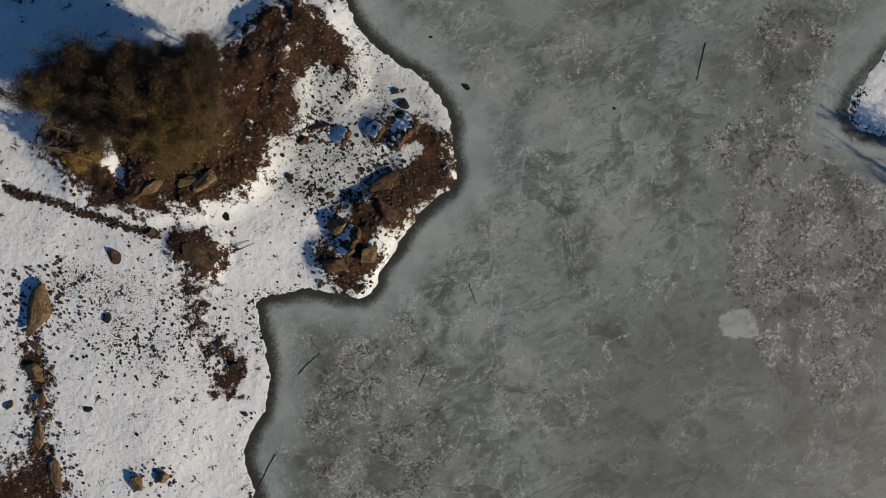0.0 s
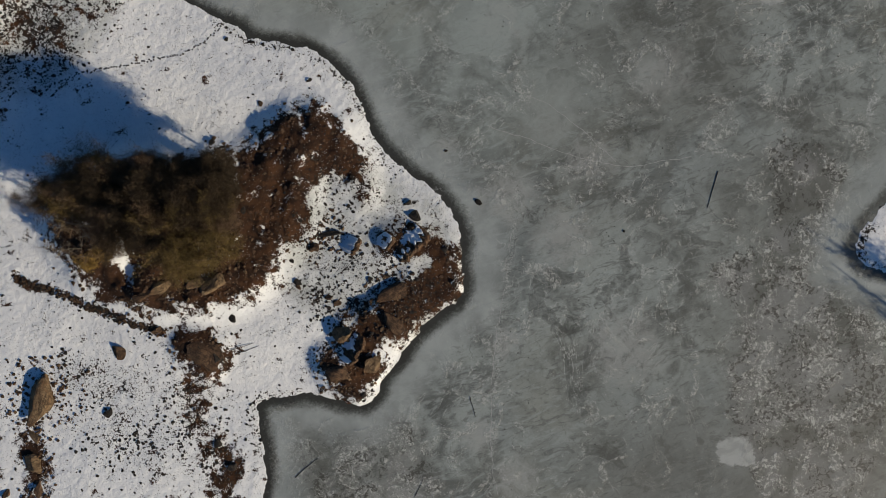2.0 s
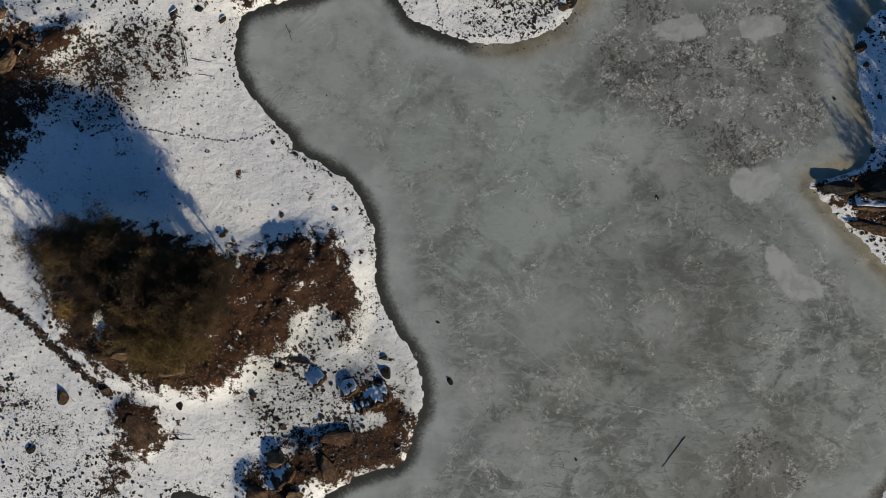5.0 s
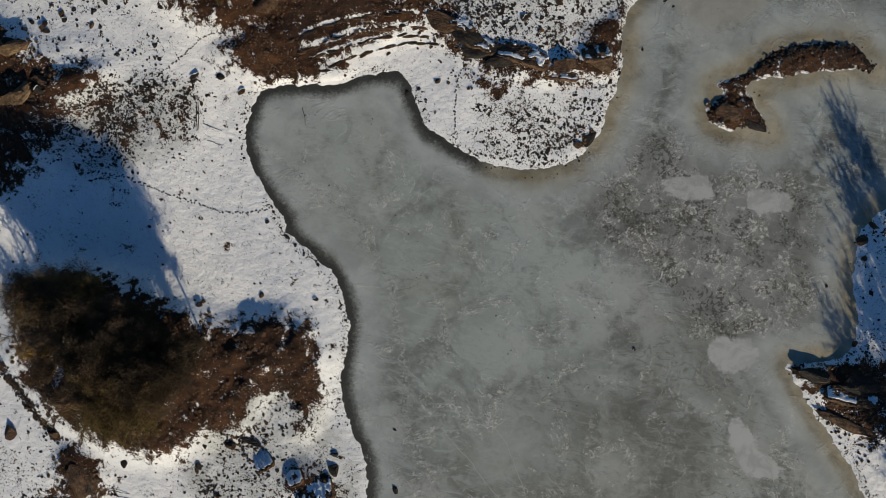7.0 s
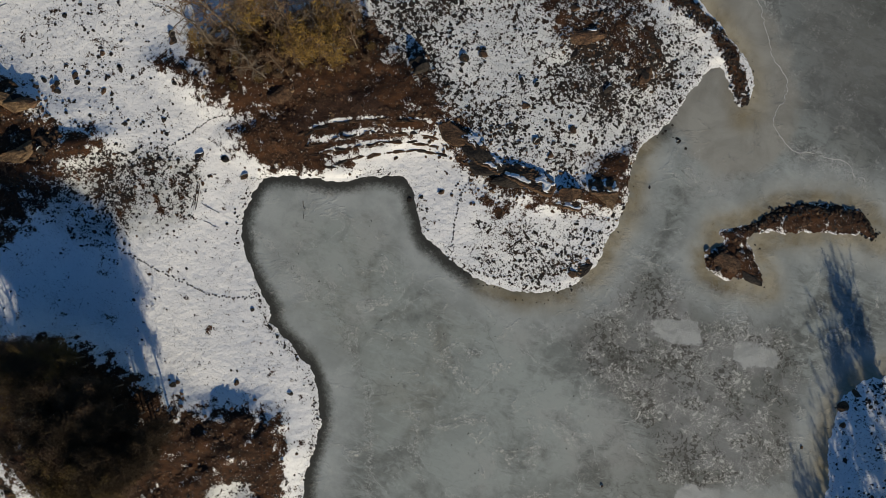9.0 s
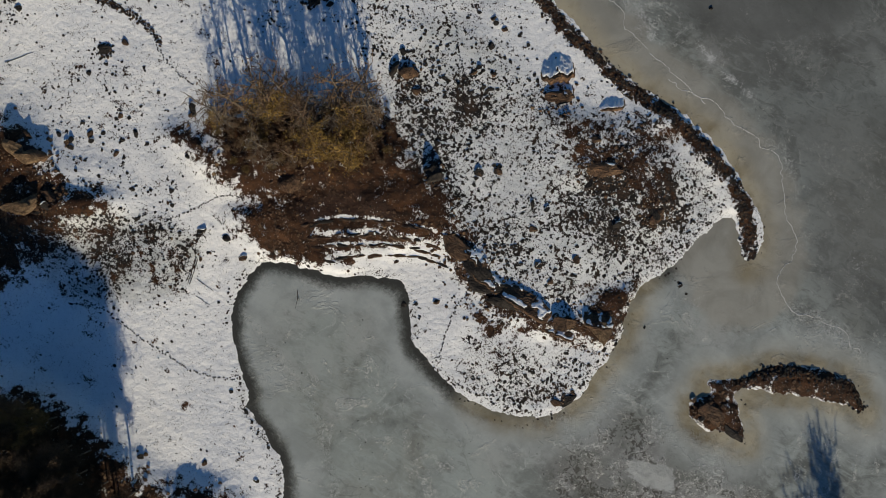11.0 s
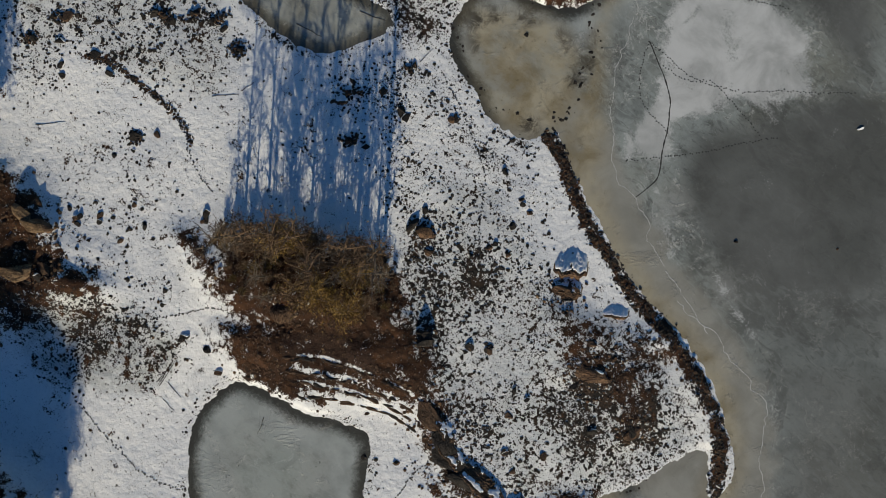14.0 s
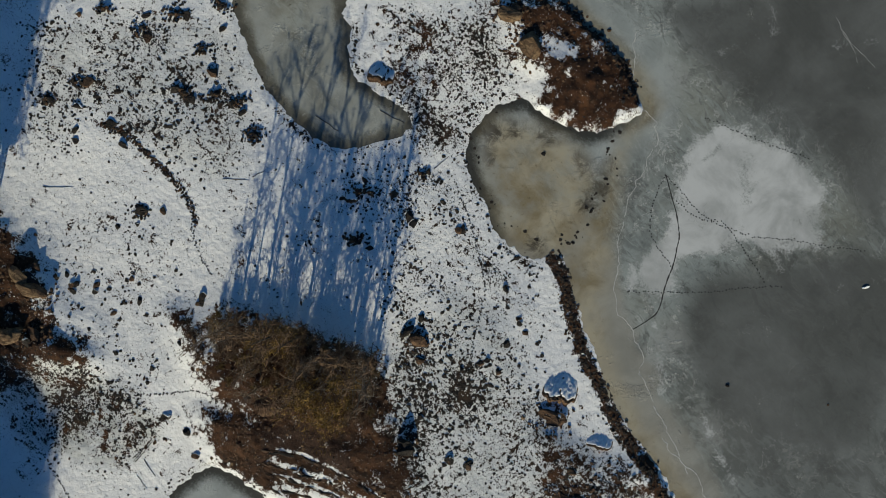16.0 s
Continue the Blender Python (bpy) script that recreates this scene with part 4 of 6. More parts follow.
CLOUDY_ICE_B = [(71.3, 64.6, 3.6), (78.7, 32.5, 3.6), (-6.0, 76.9, 3.6), (-11.6, 76.7, 3.6), (48.3, 99.2, 5.4), (27.2, 42.5, 4.5), (31.9, 69.7, 3.6), (37.2, 71.2, 3.6), (43.1, 56.1, 5.4), (39.5, 50.7, 5.4), (48.5, 52.5, 4.1), (35.7, 55.5, 4.1), (13.2, 143.4, 3.6), (13.4, 138.3, 2.7), (28.0, 138.5, 3.6), (-18.8, 170.8, 3.6), (-21.0, 141.5, 4.5)]
CLOUDY_ICE = CLOUDY_ICE_A + CLOUDY_ICE_B
STONE_CLUMPS_A = [(-55.7, 114.9, 2.0), (-40.3, 121.6, 1.8), (-38.7, 123.7, 1.8), (-36.6, 125.4, 1.6), (-30.3, 125.8, 2.0), (-28.9, 124.0, 1.4), (-79.0, 113.0, 1.8), (-78.1, 119.4, 2.3), (-70.8, 119.4, 1.8), (-62.7, 115.1, 2.0), (-77.2, 115.0, 1.8), (-80.6, 95.1, 2.3), (-75.4, 92.9, 2.7), (-80.2, 99.6, 1.8), (-69.0, 110.0, 2.0), (-58.3, 93.2, 1.2), (-37.0, 110.2, 1.6), (-36.3, 120.4, 2.0), (-35.5, 123.3, 1.6), (-54.7, 144.1, 1.8), (-89.8, 100.9, 2.3), (-84.8, 97.1, 2.0), (-81.2, 105.2, 1.3), (-65.9, 110.8, 1.6), (-10.4, 110.4, 2.0), (-14.0, 113.0, 1.8), (-34.1, 126.8, 1.3), (-45.0, 151.0, 3.3), (-39.2, 149.4, 3.3), (-37.9, 142.8, 3.3), (-32.7, 141.8, 2.7), (-48.0, 147.6, 2.5)]
STONE_CLUMPS_B = [(-42.8, 145.4, 2.5), (-39.7, 122.8, 2.7), (-35.1, 121.0, 2.0), (-32.7, 125.4, 2.5), (-19.4, 120.4, 2.3), (-20.8, 114.5, 1.8), (-9.7, 109.6, 1.8), (-32.5, 66.3, 2.0), (-31.8, 70.1, 1.6), (-73.8, 91.4, 2.5), (-78.3, 91.6, 2.3), (-58.3, 93.7, 1.2), (-54.1, 61.1, 2.7), (-50.5, 67.0, 2.7), (-42.5, 68.1, 2.0), (18.7, 108.4, 2.7), (13.3, 103.5, 2.7), (11.8, 99.2, 2.3), (28.1, 106.0, 2.3), (38.0, 110.7, 2.0), (10.9, 111.7, 1.8), (-12.3, 102.3, 1.8), (-12.8, 114.0, 1.6), (-9.9, 133.6, 1.4), (28.6, 102.0, 2.4), (-33.1, 68.1, 2.0), (-30.5, 66.1, 1.4), (-50.4, 65.0, 2.5), (24.0, 73.4, 2.4), (30.5, 79.5, 2.3), (31.0, 83.5, 1.6), (19.1, 73.6, 1.8)]
STONE_CLUMPS_C = [(-5.2, 101.9, 1.6), (27.3, 75.0, 2.4), (-9.1, 15.2, 2.0), (-12.7, 9.3, 2.3), (-18.6, 2.5, 2.0), (-44.0, -2.1, 2.0), (-40.4, -11.6, 1.8), (-40.4, 4.1, 2.0), (-39.1, -5.3, 1.4), (-40.1, -17.7, 1.1), (-7.1, 29.0, 2.4), (-3.8, 27.6, 1.8), (-38.6, -9.9, 1.6), (-40.6, 0.3, 1.6), (-12.1, 10.6, 2.3), (-9.4, 6.9, 2.3), (-16.1, 9.9, 2.0), (-4.0, 6.1, 2.5), (1.8, 6.2, 2.0), (-1.3, 2.4, 1.6), (-5.0, 27.4, 2.2), (-1.3, 28.7, 1.8), (2.3, 26.2, 1.3), (-5.8, 9.6, 2.0), (-5.1, 36.1, 1.4)]
STONE_CLUMPS = STONE_CLUMPS_A + STONE_CLUMPS_B + STONE_CLUMPS_C
BAY_STONES = [(-17.1, 157.9), (-14.1, 154.6), (-12.6, 150.9), (-10.8, 147.5), (-9.7, 143.4)]
BAY_SHORE_STONES = [(-34.4, 141.9), (-28.7, 137.4), (-23.7, 135.8), (-19.4, 135.2), (-15.8, 135.9), (-12.3, 138.1), (-9.7, 141.9)]
SPIT_STONES = [(37.0, 103.6), (39.4, 104.6), (41.4, 103.2)]
POINT_STONES = [(19.1, 70.7), (23.1, 70.4), (27.6, 71.2), (32.5, 73.9)]

# ---- fields over the plan ----
rng = np.random.default_rng(5)
X0, X1, Y0, Y1 = -112.0, 100.0, -62.0, 196.0


def smooth(points, n=4, closed=True):
    """A rounded curve through the points."""
    p = np.array(points, float)
    if closed:
        q = np.vstack([p[-1:], p, p[:2]])
    else:
        q = np.vstack([2 * p[0] - p[1], p, 2 * p[-1] - p[-2]])
    out = []
    for i in range(1, len(q) - 2):
        a, b, c, d = q[i - 1:i + 3]
        for t in np.arange(n) / n:
            out.append(0.5 * (2 * b + (c - a) * t + (2 * a - 5 * b + 4 * c - d) * t * t + (3 * b - a - 3 * c + d) * t ** 3))
    if not closed:
        out.append(q[-2])
    return np.array(out)


def inside_by(x, y, ring):
    """Metres by which places lie inside a ring (negative outside)."""
    a, b = ring, np.roll(ring, -1, 0)
    best, odd = np.full(x.shape, 1e9), np.zeros(x.shape, bool)
    for (ax, ay), (bx, by) in zip(a, b):
        dx, dy = bx - ax, by - ay
        t = np.clip(((x - ax) * dx + (y - ay) * dy) / (dx * dx + dy * dy + 1e-12), 0, 1)
        best = np.minimum(best, (x - ax - t * dx) ** 2 + (y - ay - t * dy) ** 2)
        if ay != by:
            odd ^= ((ay > y) != (by > y)) & (x < ax + (y - ay) * dx / dy)
    return np.where(odd, 1, -1) * np.sqrt(best)


def near_line(x, y, line):
    best = np.full(x.shape, 1e9)
    for (ax, ay), (bx, by) in zip(line[:-1], line[1:]):
        dx, dy = bx - ax, by - ay
        t = np.clip(((x - ax) * dx + (y - ay) * dy) / (dx * dx + dy * dy + 1e-12), 0, 1)
        best = np.minimum(best, (x - ax - t * dx) ** 2 + (y - ay - t * dy) ** 2)
    return np.sqrt(best)


def ease(v, lo, hi):
    t = np.clip((v - lo) / (hi - lo), 0, 1)
    return t * t * (3 - 2 * t)


LATTICE = rng.random((256, 256))


def waves(x, y, scale, octaves=4, shift=0.0):
    """Smooth noise about 0, from -1 to 1."""
    total, size = np.zeros(np.shape(x)), 0.0
    for o in range(octaves):
        u, v = x * scale * 2 ** o + shift + 17.3 * o, y * scale * 2 ** o + 2 * shift + 9.1 * o
        i, j = np.floor(u).astype(int), np.floor(v).astype(int)
        fu, fv = u - i, v - j
        fu, fv = fu * fu * (3 - 2 * fu), fv * fv * (3 - 2 * fv)
        g = lambda a, b: LATTICE[(i + a) % 256, (j + b) % 256]
        n = (g(0, 0) * (1 - fu) + g(1, 0) * fu) * (1 - fv) + (g(0, 1) * (1 - fu) + g(1, 1) * fu) * fv
        total, size = total + (n - 0.5) * 2 * 0.5 ** o, size + 0.5 ** o
    return total / size


class Field:
    """A regular grid of values over the plan, read between its nodes."""

    def __init__(self, values, step):
        self.v, self.step = values, step

    def __call__(self, x, y):
        u, w = (np.asarray(x, float) - X0) / self.step, (np.asarray(y, float) - Y0) / self.step
        ny, nx = self.v.shape
        u, w = np.clip(u, 0, nx - 1.001), np.clip(w, 0, ny - 1.001)
        i, j = u.astype(int), w.astype(int)
        fu, fw = u - i, w - j
        v = self.v
        return (v[j, i] * (1 - fu) + v[j, i + 1] * fu) * (1 - fw) + (v[j + 1, i] * (1 - fu) + v[j + 1, i + 1] * fu) * fw


def lattice(step):
    return np.meshgrid(np.arange(X0, X1 + step / 2, step), np.arange(Y0, Y1 + step / 2, step))


COARSE = 0.7
gx, gy = lattice(COARSE)
west_land = np.vstack([smooth(WEST_SHORE, 3, False), [(-75, 178), (-110, 230), (-220, 230), (-220, -120), (-46, -120)]])
back_pond = np.vstack([smooth(BACK_POND, 3, False), [(-70, 152), (-86, 158), (-92, 146)]])
east_north = np.vstack([smooth(EAST_NORTH, 3, False), [(96, 27), (140, 22), (140, 104), (92, 92)]])
east_lower = np.vstack([smooth(EAST_LOWER, 3, False), [(84, -27), (80, -62), (140, -62), (140, 24), (98, 18)]])
land = np.maximum(inside_by(gx, gy, west_land), inside_by(gx, gy, east_north))
land = np.maximum(land, inside_by(gx, gy, east_lower))
land = np.maximum(land, inside_by(gx, gy, smooth(ISLET)))
land = np.maximum(land, inside_by(gx, gy, smooth(SPIT)))
land = np.minimum(land, -inside_by(gx, gy, back_pond))
land = land + 0.5 * waves(gx, gy, 0.35, 3)
LAND = Field(land, COARSE)


def patch(rings, soft):
    """1 inside the rings, 0 outside, with an edge that many metres wide."""
    out = np.zeros(gx.shape)
    for ring in rings:
        out = np.maximum(out, ease(inside_by(gx, gy, smooth(ring, 3)), -soft, soft))
    return out


def blobs(spots):
    """Soft round spots of (x, y, radius)."""
    out = np.zeros(gx.shape)
    for x, y, r in spots:
        out = np.maximum(out, np.exp(-((gx - x) ** 2 + (gy - y) ** 2) / (1.4 * r * r)))
    return out


def strip(line, width, soft):
    return ease(-near_line(gx, gy, smooth(line, 4, False)), -width - soft, -width + soft)


soil = patch([SOIL_GROVE, SOIL_POINT_HIGH, SOIL_POINT_LOW, SOIL_KNOB, SOIL_TRAIL_HIGH, SOIL_TRAIL_LOW, SOIL_WEST_ROW, SOIL_TERRACE,
              SOIL_WEST_HILL, SOIL_COPSE, SOIL_SLAB, SOIL_SLAB_SOUTH, SOIL_ISLAND, SOIL_EAST], 3.0)
soil = np.maximum(soil, patch([ISLET, SPIT], 0.9))
soil = np.maximum(soil, 0.5 * patch([SOIL_PENINSULA], 2.0))
soil = np.maximum(soil, 0.25 * patch([SPECK_HOLLOW], 4.0))
soil = np.maximum(soil, 0.35 * patch([SOIL_NECK], 2.5))
soil = soil * (1 - patch([SNOW_POINT, SNOW_POINT_LOW, SNOW_ISLAND, SNOW_EDGE, SNOW_GROVE], 0.9))
for line, wide in ((RUBBLE_SHORE, 1.15), (RUBBLE_SPIT, 1.4), (RUBBLE_ISLAND, 1.5), (STONE_ROW, 0.6), (STONE_ROW_NORTH, 0.3)):
    soil = np.maximum(soil, 0.85 * strip(line, wide, 0.5))
litter = np.maximum.reduce([patch([SPECK_PENINSULA, SPECK_NECK], 4.0), 0.95 * patch([SPECK_HOLLOW], 4.0), 0.9 * patch([SPECK_POINT], 2.0), 0.55 * patch([SPECK_HEADLAND], 2.0),
                            0.6 * patch([SPECK_UPPER, SPECK_EAST], 4.0), 0.5 * patch([SPECK_BAY_WEST, SPECK_GROVE], 4.0), 0.65 * patch([SPECK_NORTHWEST], 4.0), 0.3 * patch([SPECK_MIDWEST], 4.0)])
litter = np.maximum(litter, 0.9 * ease(land, 0.0, 0.4) * ease(-land, -2.2, -0.8) * ease(waves(gx, gy, 0.15, 3, 5.0), -0.3, 0.3))
litter = litter * (1 - 0.45 * patch([THIN_LITTER], 4.0))
litter = litter * (0.6 + 0.5 * ease(waves(gx, gy, 0.09, 4, 3.0), -0.35, 0.35))
SOIL, LITTER = Field(soil, COARSE), Field(litter, COARSE)

# mounds and banks
rise = 0.09 * ease(land, 0.0, 1.6) + 0.75 * ease(land, 0.5, 16.0) + 0.35 * waves(gx, gy, 0.06, 3) * ease(land, 1.0, 8.0)
for ring, high, soft in ((SOIL_GROVE, 2.4, 4.0), (GROVE, 0.8, 5.0), (SOIL_TERRACE, 1.6, 4.0), (COPSE, 1.2, 5.0), (SOIL_WEST_HILL, 2.6, 7.0), (SOIL_POINT_HIGH, 0.9, 2.0),
                         (SOIL_POINT_LOW, 1.5, 2.4), (SOIL_KNOB, 1.0, 1.6), (SOIL_ISLAND, 1.3, 3.0), (SOIL_SLAB, 0.8, 2.0), (SOIL_PENINSULA, 0.8, 3.0), (ISLET, 0.45, 1.4), (SPIT, 0.4, 1.2), (SOIL_EAST, 1.0, 2.0)):
    rise = rise + high * patch([ring], soft) * (0.75 + 0.5 * waves(gx, gy, 0.22, 4, 3.0 * high))
RISE = Field(rise, COARSE)


def ground_z(x, y):
    """Height of the ground: under the ice off the shore, above it on land."""
    d = LAND(x, y) + 0.5 * waves(x, y, 1.1, 3, 8.0)
    z = np.where(d > 0, d * 0.07 * np.exp(-np.maximum(d, 0)) + RISE(x, y) * ease(d, 0.0, 1.2), 0.35 * np.maximum(d, -2.5))
    rough = 0.10 * waves(x, y, 0.9, 3) * (0.4 + 1.6 * SOIL(x, y)) * ease(d, 0.2, 2.0)
    return z + rough


def sheet(name, step, height, fields, material):
    """One sheet over the plan that runs on to the horizon."""
    xs = np.concatenate([[-2200, -900, -420, -220, -150], np.arange(X0, X1 + step / 2, step), [130, 200, 420, 900, 2200]])
    ys = np.concatenate([[-2200, -900, -420, -200, -110], np.arange(Y0, Y1 + step / 2, step), [235, 300, 480, 900, 2300]])
    x, y = np.meshgrid(xs, ys)
    z = height(x, y)
    nx, ny = len(xs), len(ys)
    i = np.arange(nx * ny).reshape(ny, nx)
    quads = np.stack([i[:-1, :-1], i[:-1, 1:], i[1:, 1:], i[1:, :-1]], -1).reshape(-1, 4)
    mesh = raw_mesh(name, np.stack([x, y, z], -1).reshape(-1, 3), quads, True)
    for key, f in fields.items():
        mesh.attributes.new(key, "FLOAT", "POINT").data.foreach_set("value", f(x, y).astype(np.float32).ravel())
    mesh.materials.append(material)
    return new(name, mesh)


def raw_mesh(name, verts, faces, smooth_shade=False):
    """A mesh from arrays; all faces have as many corners as faces has columns."""
    verts, faces = np.asarray(verts, np.float32), np.asarray(faces, np.int32)
    k = faces.shape[1]
    mesh = bpy.data.meshes.new(name)
    mesh.vertices.add(len(verts))
    mesh.vertices.foreach_set("co", verts.ravel())
    mesh.loops.add(faces.size)
    mesh.loops.foreach_set("vertex_index", faces.ravel())
    mesh.polygons.add(len(faces))
    mesh.polygons.foreach_set("loop_start", np.arange(0, faces.size, k, dtype=np.int32))
    mesh.polygons.foreach_set("use_smooth", np.full(len(faces), smooth_shade))
    mesh.update(calc_edges=True)
    return mesh


def drifts(x, y):
    """Snow lodged behind the beds of rock: 1 along them, falling to 0 beside them."""
    out = np.zeros(np.shape(x))
    near = (x > -24) & (x < 12) & (y > 76) & (y < 98)
    u, v = x[near], y[near]
    got = np.zeros(u.shape)
    for line, wide in ((LEDGE_A, 0.42), (LEDGE_B, 0.75), (LEDGE_C, 0.40), (LEDGE_D, 0.85)):
        c = smooth(line, 8, False)
        d = np.gradient(c, axis=0)
        d /= np.linalg.norm(d, axis=1)[:, None]
        got = np.maximum(got, ease(-near_line(u, v, c + 0.45 * np.stack([-d[:, 1], d[:, 0]], 1)), -1.8 * wide, 0.0))
    out[near] = got
    return out


ground = tagged(sheet("ground", 0.30, ground_z, {"soil": SOIL, "litter": LITTER, "crust": Field(np.maximum(0.9 * patch([SPECK_HEADLAND, SPECK_HOLLOW], 3.0), 0.5 * patch([SPECK_GROVE, SPECK_PENINSULA, SPECK_NORTHWEST], 4.0)), COARSE), "scree": Field(patch([SCREE], 1.0), COARSE), "drift": drifts}, GROUND),
                "snowy lake shore with bare brown soil patches", "ground", kind="structure")
shore = np.maximum(-land, 0)
calm = 1 - 0.2 * patch([BACK_POND], 4.0)
calm = calm * (1 - 0.6 * strip(POINT_STONES, 1.5, 2.0))
calm = calm * (1 - 0.9 * patch([BROWN_SHORE, BROWN_NORTH, NO_WET_POINT, NO_WET_SPIT, NO_WET_EAST, EAST_NORTH, EAST_LOWER], 4.0))
ice_fields = {"shore": Field(shore, COARSE), "calm": Field(np.clip(calm, 0, 1), COARSE),
              "pale": Field(np.maximum.reduce([patch([PALE_SNOW], 3.0), 0.5 * patch([PALE_STREAK, PALE_TAIL], 0.9)]), COARSE),
              "frost": Field(np.maximum.reduce([patch([FROST_EAST, FROST_MID], 4.0), 0.6 * patch([FROST_SOUTH], 3.0), 0.35 * strip(RIDGE_NORTH, 1.0, 2.0), 0.5 * strip(RIDGE_SOUTH, 1.5, 2.5)]), COARSE),
              "brown": Field(np.maximum.reduce([patch([BROWN_BAY], 2.5), 0.3 * patch([BACK_POND], 2.5), 0.75 * strip(POINT_STONES, 1.6, 2.0), patch([BROWN_SHORE, BROWN_NORTH], 2.5), 0.95 * patch([NO_WET_POINT, NO_WET_SPIT, NO_WET_EAST], 3.0) * ease(-shore, -5.5, -1.0),
                                                0.5 * ease(-near_line(gx, gy, smooth(SPIT, 3)), -6.0, -0.5)]), COARSE),
              "clear": Field(blobs(CLEAR_ICE), COARSE), "cloudy": Field(blobs(CLOUDY_ICE), COARSE),
              "band": Field(ease(-near_line(gx, gy, smooth(RUBBLE_SHORE + RIM_NORTH, 3, False)), -11.5, -5.0), COARSE), "dim": Field(patch([DIM_EAST], 9.0), COARSE), "slab": Field(patch([PALE_ROUND, PALE_RING, PALE_SOUTH, PALE_NORTH, PALE_NORTH_EAST], 1.6), COARSE), "hazy": Field(patch([BAY], 6.0), COARSE), "lead": Field(np.maximum.reduce([strip(LEAD_EDGE, 0.55, 0.6), 0.9 * strip(RIDGE_NORTH, 0.7, 0.9), strip(RIDGE_SOUTH, 1.2, 1.2)]), COARSE),
              "lake": Field(np.maximum(np.maximum.reduce([0.74 * patch([DARK_LAKE, LAKE_EAST], 7.0), patch([DARK_LAKE_NORTH], 7.0), 0.95 * patch([LAKE_MID, LAKE_NORTH], 3.0)]), 0.45 * patch([DARK_SOUTH], 9.0)), COARSE)}
lake = tagged(sheet("water", 0.7, lambda x, y: np.zeros(x.shape), ice_fields, ICE),
              "grey frozen lake with pale frost and dark wet edges", "frozen lake", kind="structure")

# ---- rocks ----


def ball(level):
    """Verts and triangles of a unit ball."""
    bm = bmesh.new()
    bmesh.ops.create_icosphere(bm, subdivisions=level, radius=1.0)
    v = np.array([p.co[:] for p in bm.verts])
    f = np.array([[p.index for p in face.verts] for face in bm.faces])
    bm.free()
    return v, f


BALLS = {k: ball(k) for k in (1, 2, 3)}


def rock_shape(level, size, r, cuts=9):
    """A broken, angular stone: a ball shorn off along random planes, roughened."""
    v, f = BALLS[level]
    v = v.copy()
    for _ in range(cuts):
        n = r.normal(size=3)
        n /= np.linalg.norm(n)
        over = v @ n - r.uniform(0.32, 0.78)
        v -= np.where(over > 0, over, 0)[:, None] * n
    v *= 1 + (0.05 if level < 3 else 0.03) * r.normal(size=(len(v), 1))
    v /= np.abs(v).max(0)
    return v * np.array(size) * 0.5, f


def part(name, mesh, material, parent=None, label=""):
    if not mesh.materials:
        mesh.materials.append(material)
    ob = new(name, mesh)
    ob.parent = parent
    return tagged(ob, label)


def base_at(name, x, y, z=None, turn=0.0):
    ob = new(name)
    ob.empty_display_size = 0.3
    ob.matrix_basis = pose(x, y, max(0.0, float(ground_z(np.array(x), np.array(y)))) if z is None else z, 0, 0, turn)
    return ob


def cap_shape(v, f, thick):
    """The snow that lies on the sunless slope of a stone (its +y side)."""
    a, b, c = v[f[:, 0]], v[f[:, 1]], v[f[:, 2]]
    n = np.cross(b - a, c - a)
    n /= np.linalg.norm(n, axis=1)[:, None] + 1e-9
    mid = (a + b + c) / 3
    keep = f[(n[:, 2] > 0.2) & (n[:, 1] > 0.42) & (mid[:, 2] > 0)]
    if len(keep) < 3:
        return None
    # the largest connected piece alone
    root = {i: i for i in np.unique(keep).tolist()}

    def top_of(i):
        while root[i] != i:
            i = root[i]
        return i
    for t in keep.tolist():
        root[top_of(t[1])] = top_of(t[0])
        root[top_of(t[2])] = top_of(t[0])
    tops = np.array([top_of(t[0]) for t in keep.tolist()])
    keep = keep[tops == np.bincount(tops).argmax()]
    used, idx = np.unique(keep, return_inverse=True)
    idx = idx.reshape(keep.shape)
    top = v[used] * 1.01 + np.array([0, 0, thick])
    bottom = v[used] * 0.94
    m = len(used)
    edges = {}
    for t in idx:
        for p, q in ((t[0], t[1]), (t[1], t[2]), (t[2], t[0])):
            edges[(p, q)] = 1
    sides = []
    for p, q in edges:
        if (q, p) not in edges:
            sides += [(q, p, p + m), (q, p + m, q + m)]
    return np.vstack([top, bottom]), np.vstack([idx, idx[:, ::-1] + m, np.array(sides).reshape(-1, 3)])


KINDS = ((TAN_ROCK, "tan"), (BROWN_ROCK, "brown"), (DARK_ROCK, "dark grey"), (SNOW, "white ice-crusted"))


def boulder(name, x, y, long, wide, turn, high, kind, seed, label, group=""):
    """A boulder half sunk in the ground, some with a cap of snow on the shaded side."""
    r = np.random.default_rng(seed)
    high *= 0.55
    v, f = rock_shape(3 if long > 2.2 else 2, (long, wide, high * 1.9), r, 11)
    material, word = KINDS[kind]
    ob = base_at(name, x, y, None, turn)
    stone = part("stone", raw_mesh("stone", v, f), material, ob)
    if kind in (1, 2) and long < 3.4 and r.random() < 0.25:
        # the side away from the sun, in the boulder's own frame
        a = math.radians(38.5 - turn)
        spin = np.array([[math.cos(a), math.sin(a), 0], [-math.sin(a), math.cos(a), 0], [0, 0, 1]])
        made = cap_shape(v @ spin.T, f, 0.04 + 0.03 * high)
        if made:
            part("snow_cap", raw_mesh("snow_cap", made[0] @ spin, made[1], True), SNOW, stone, "thin white snow")
            label = label.replace("boulder", "snow-capped boulder")
    ob.location.z += high * 0.25
    return tagged(ob, word + " " + label, "boulder", group)


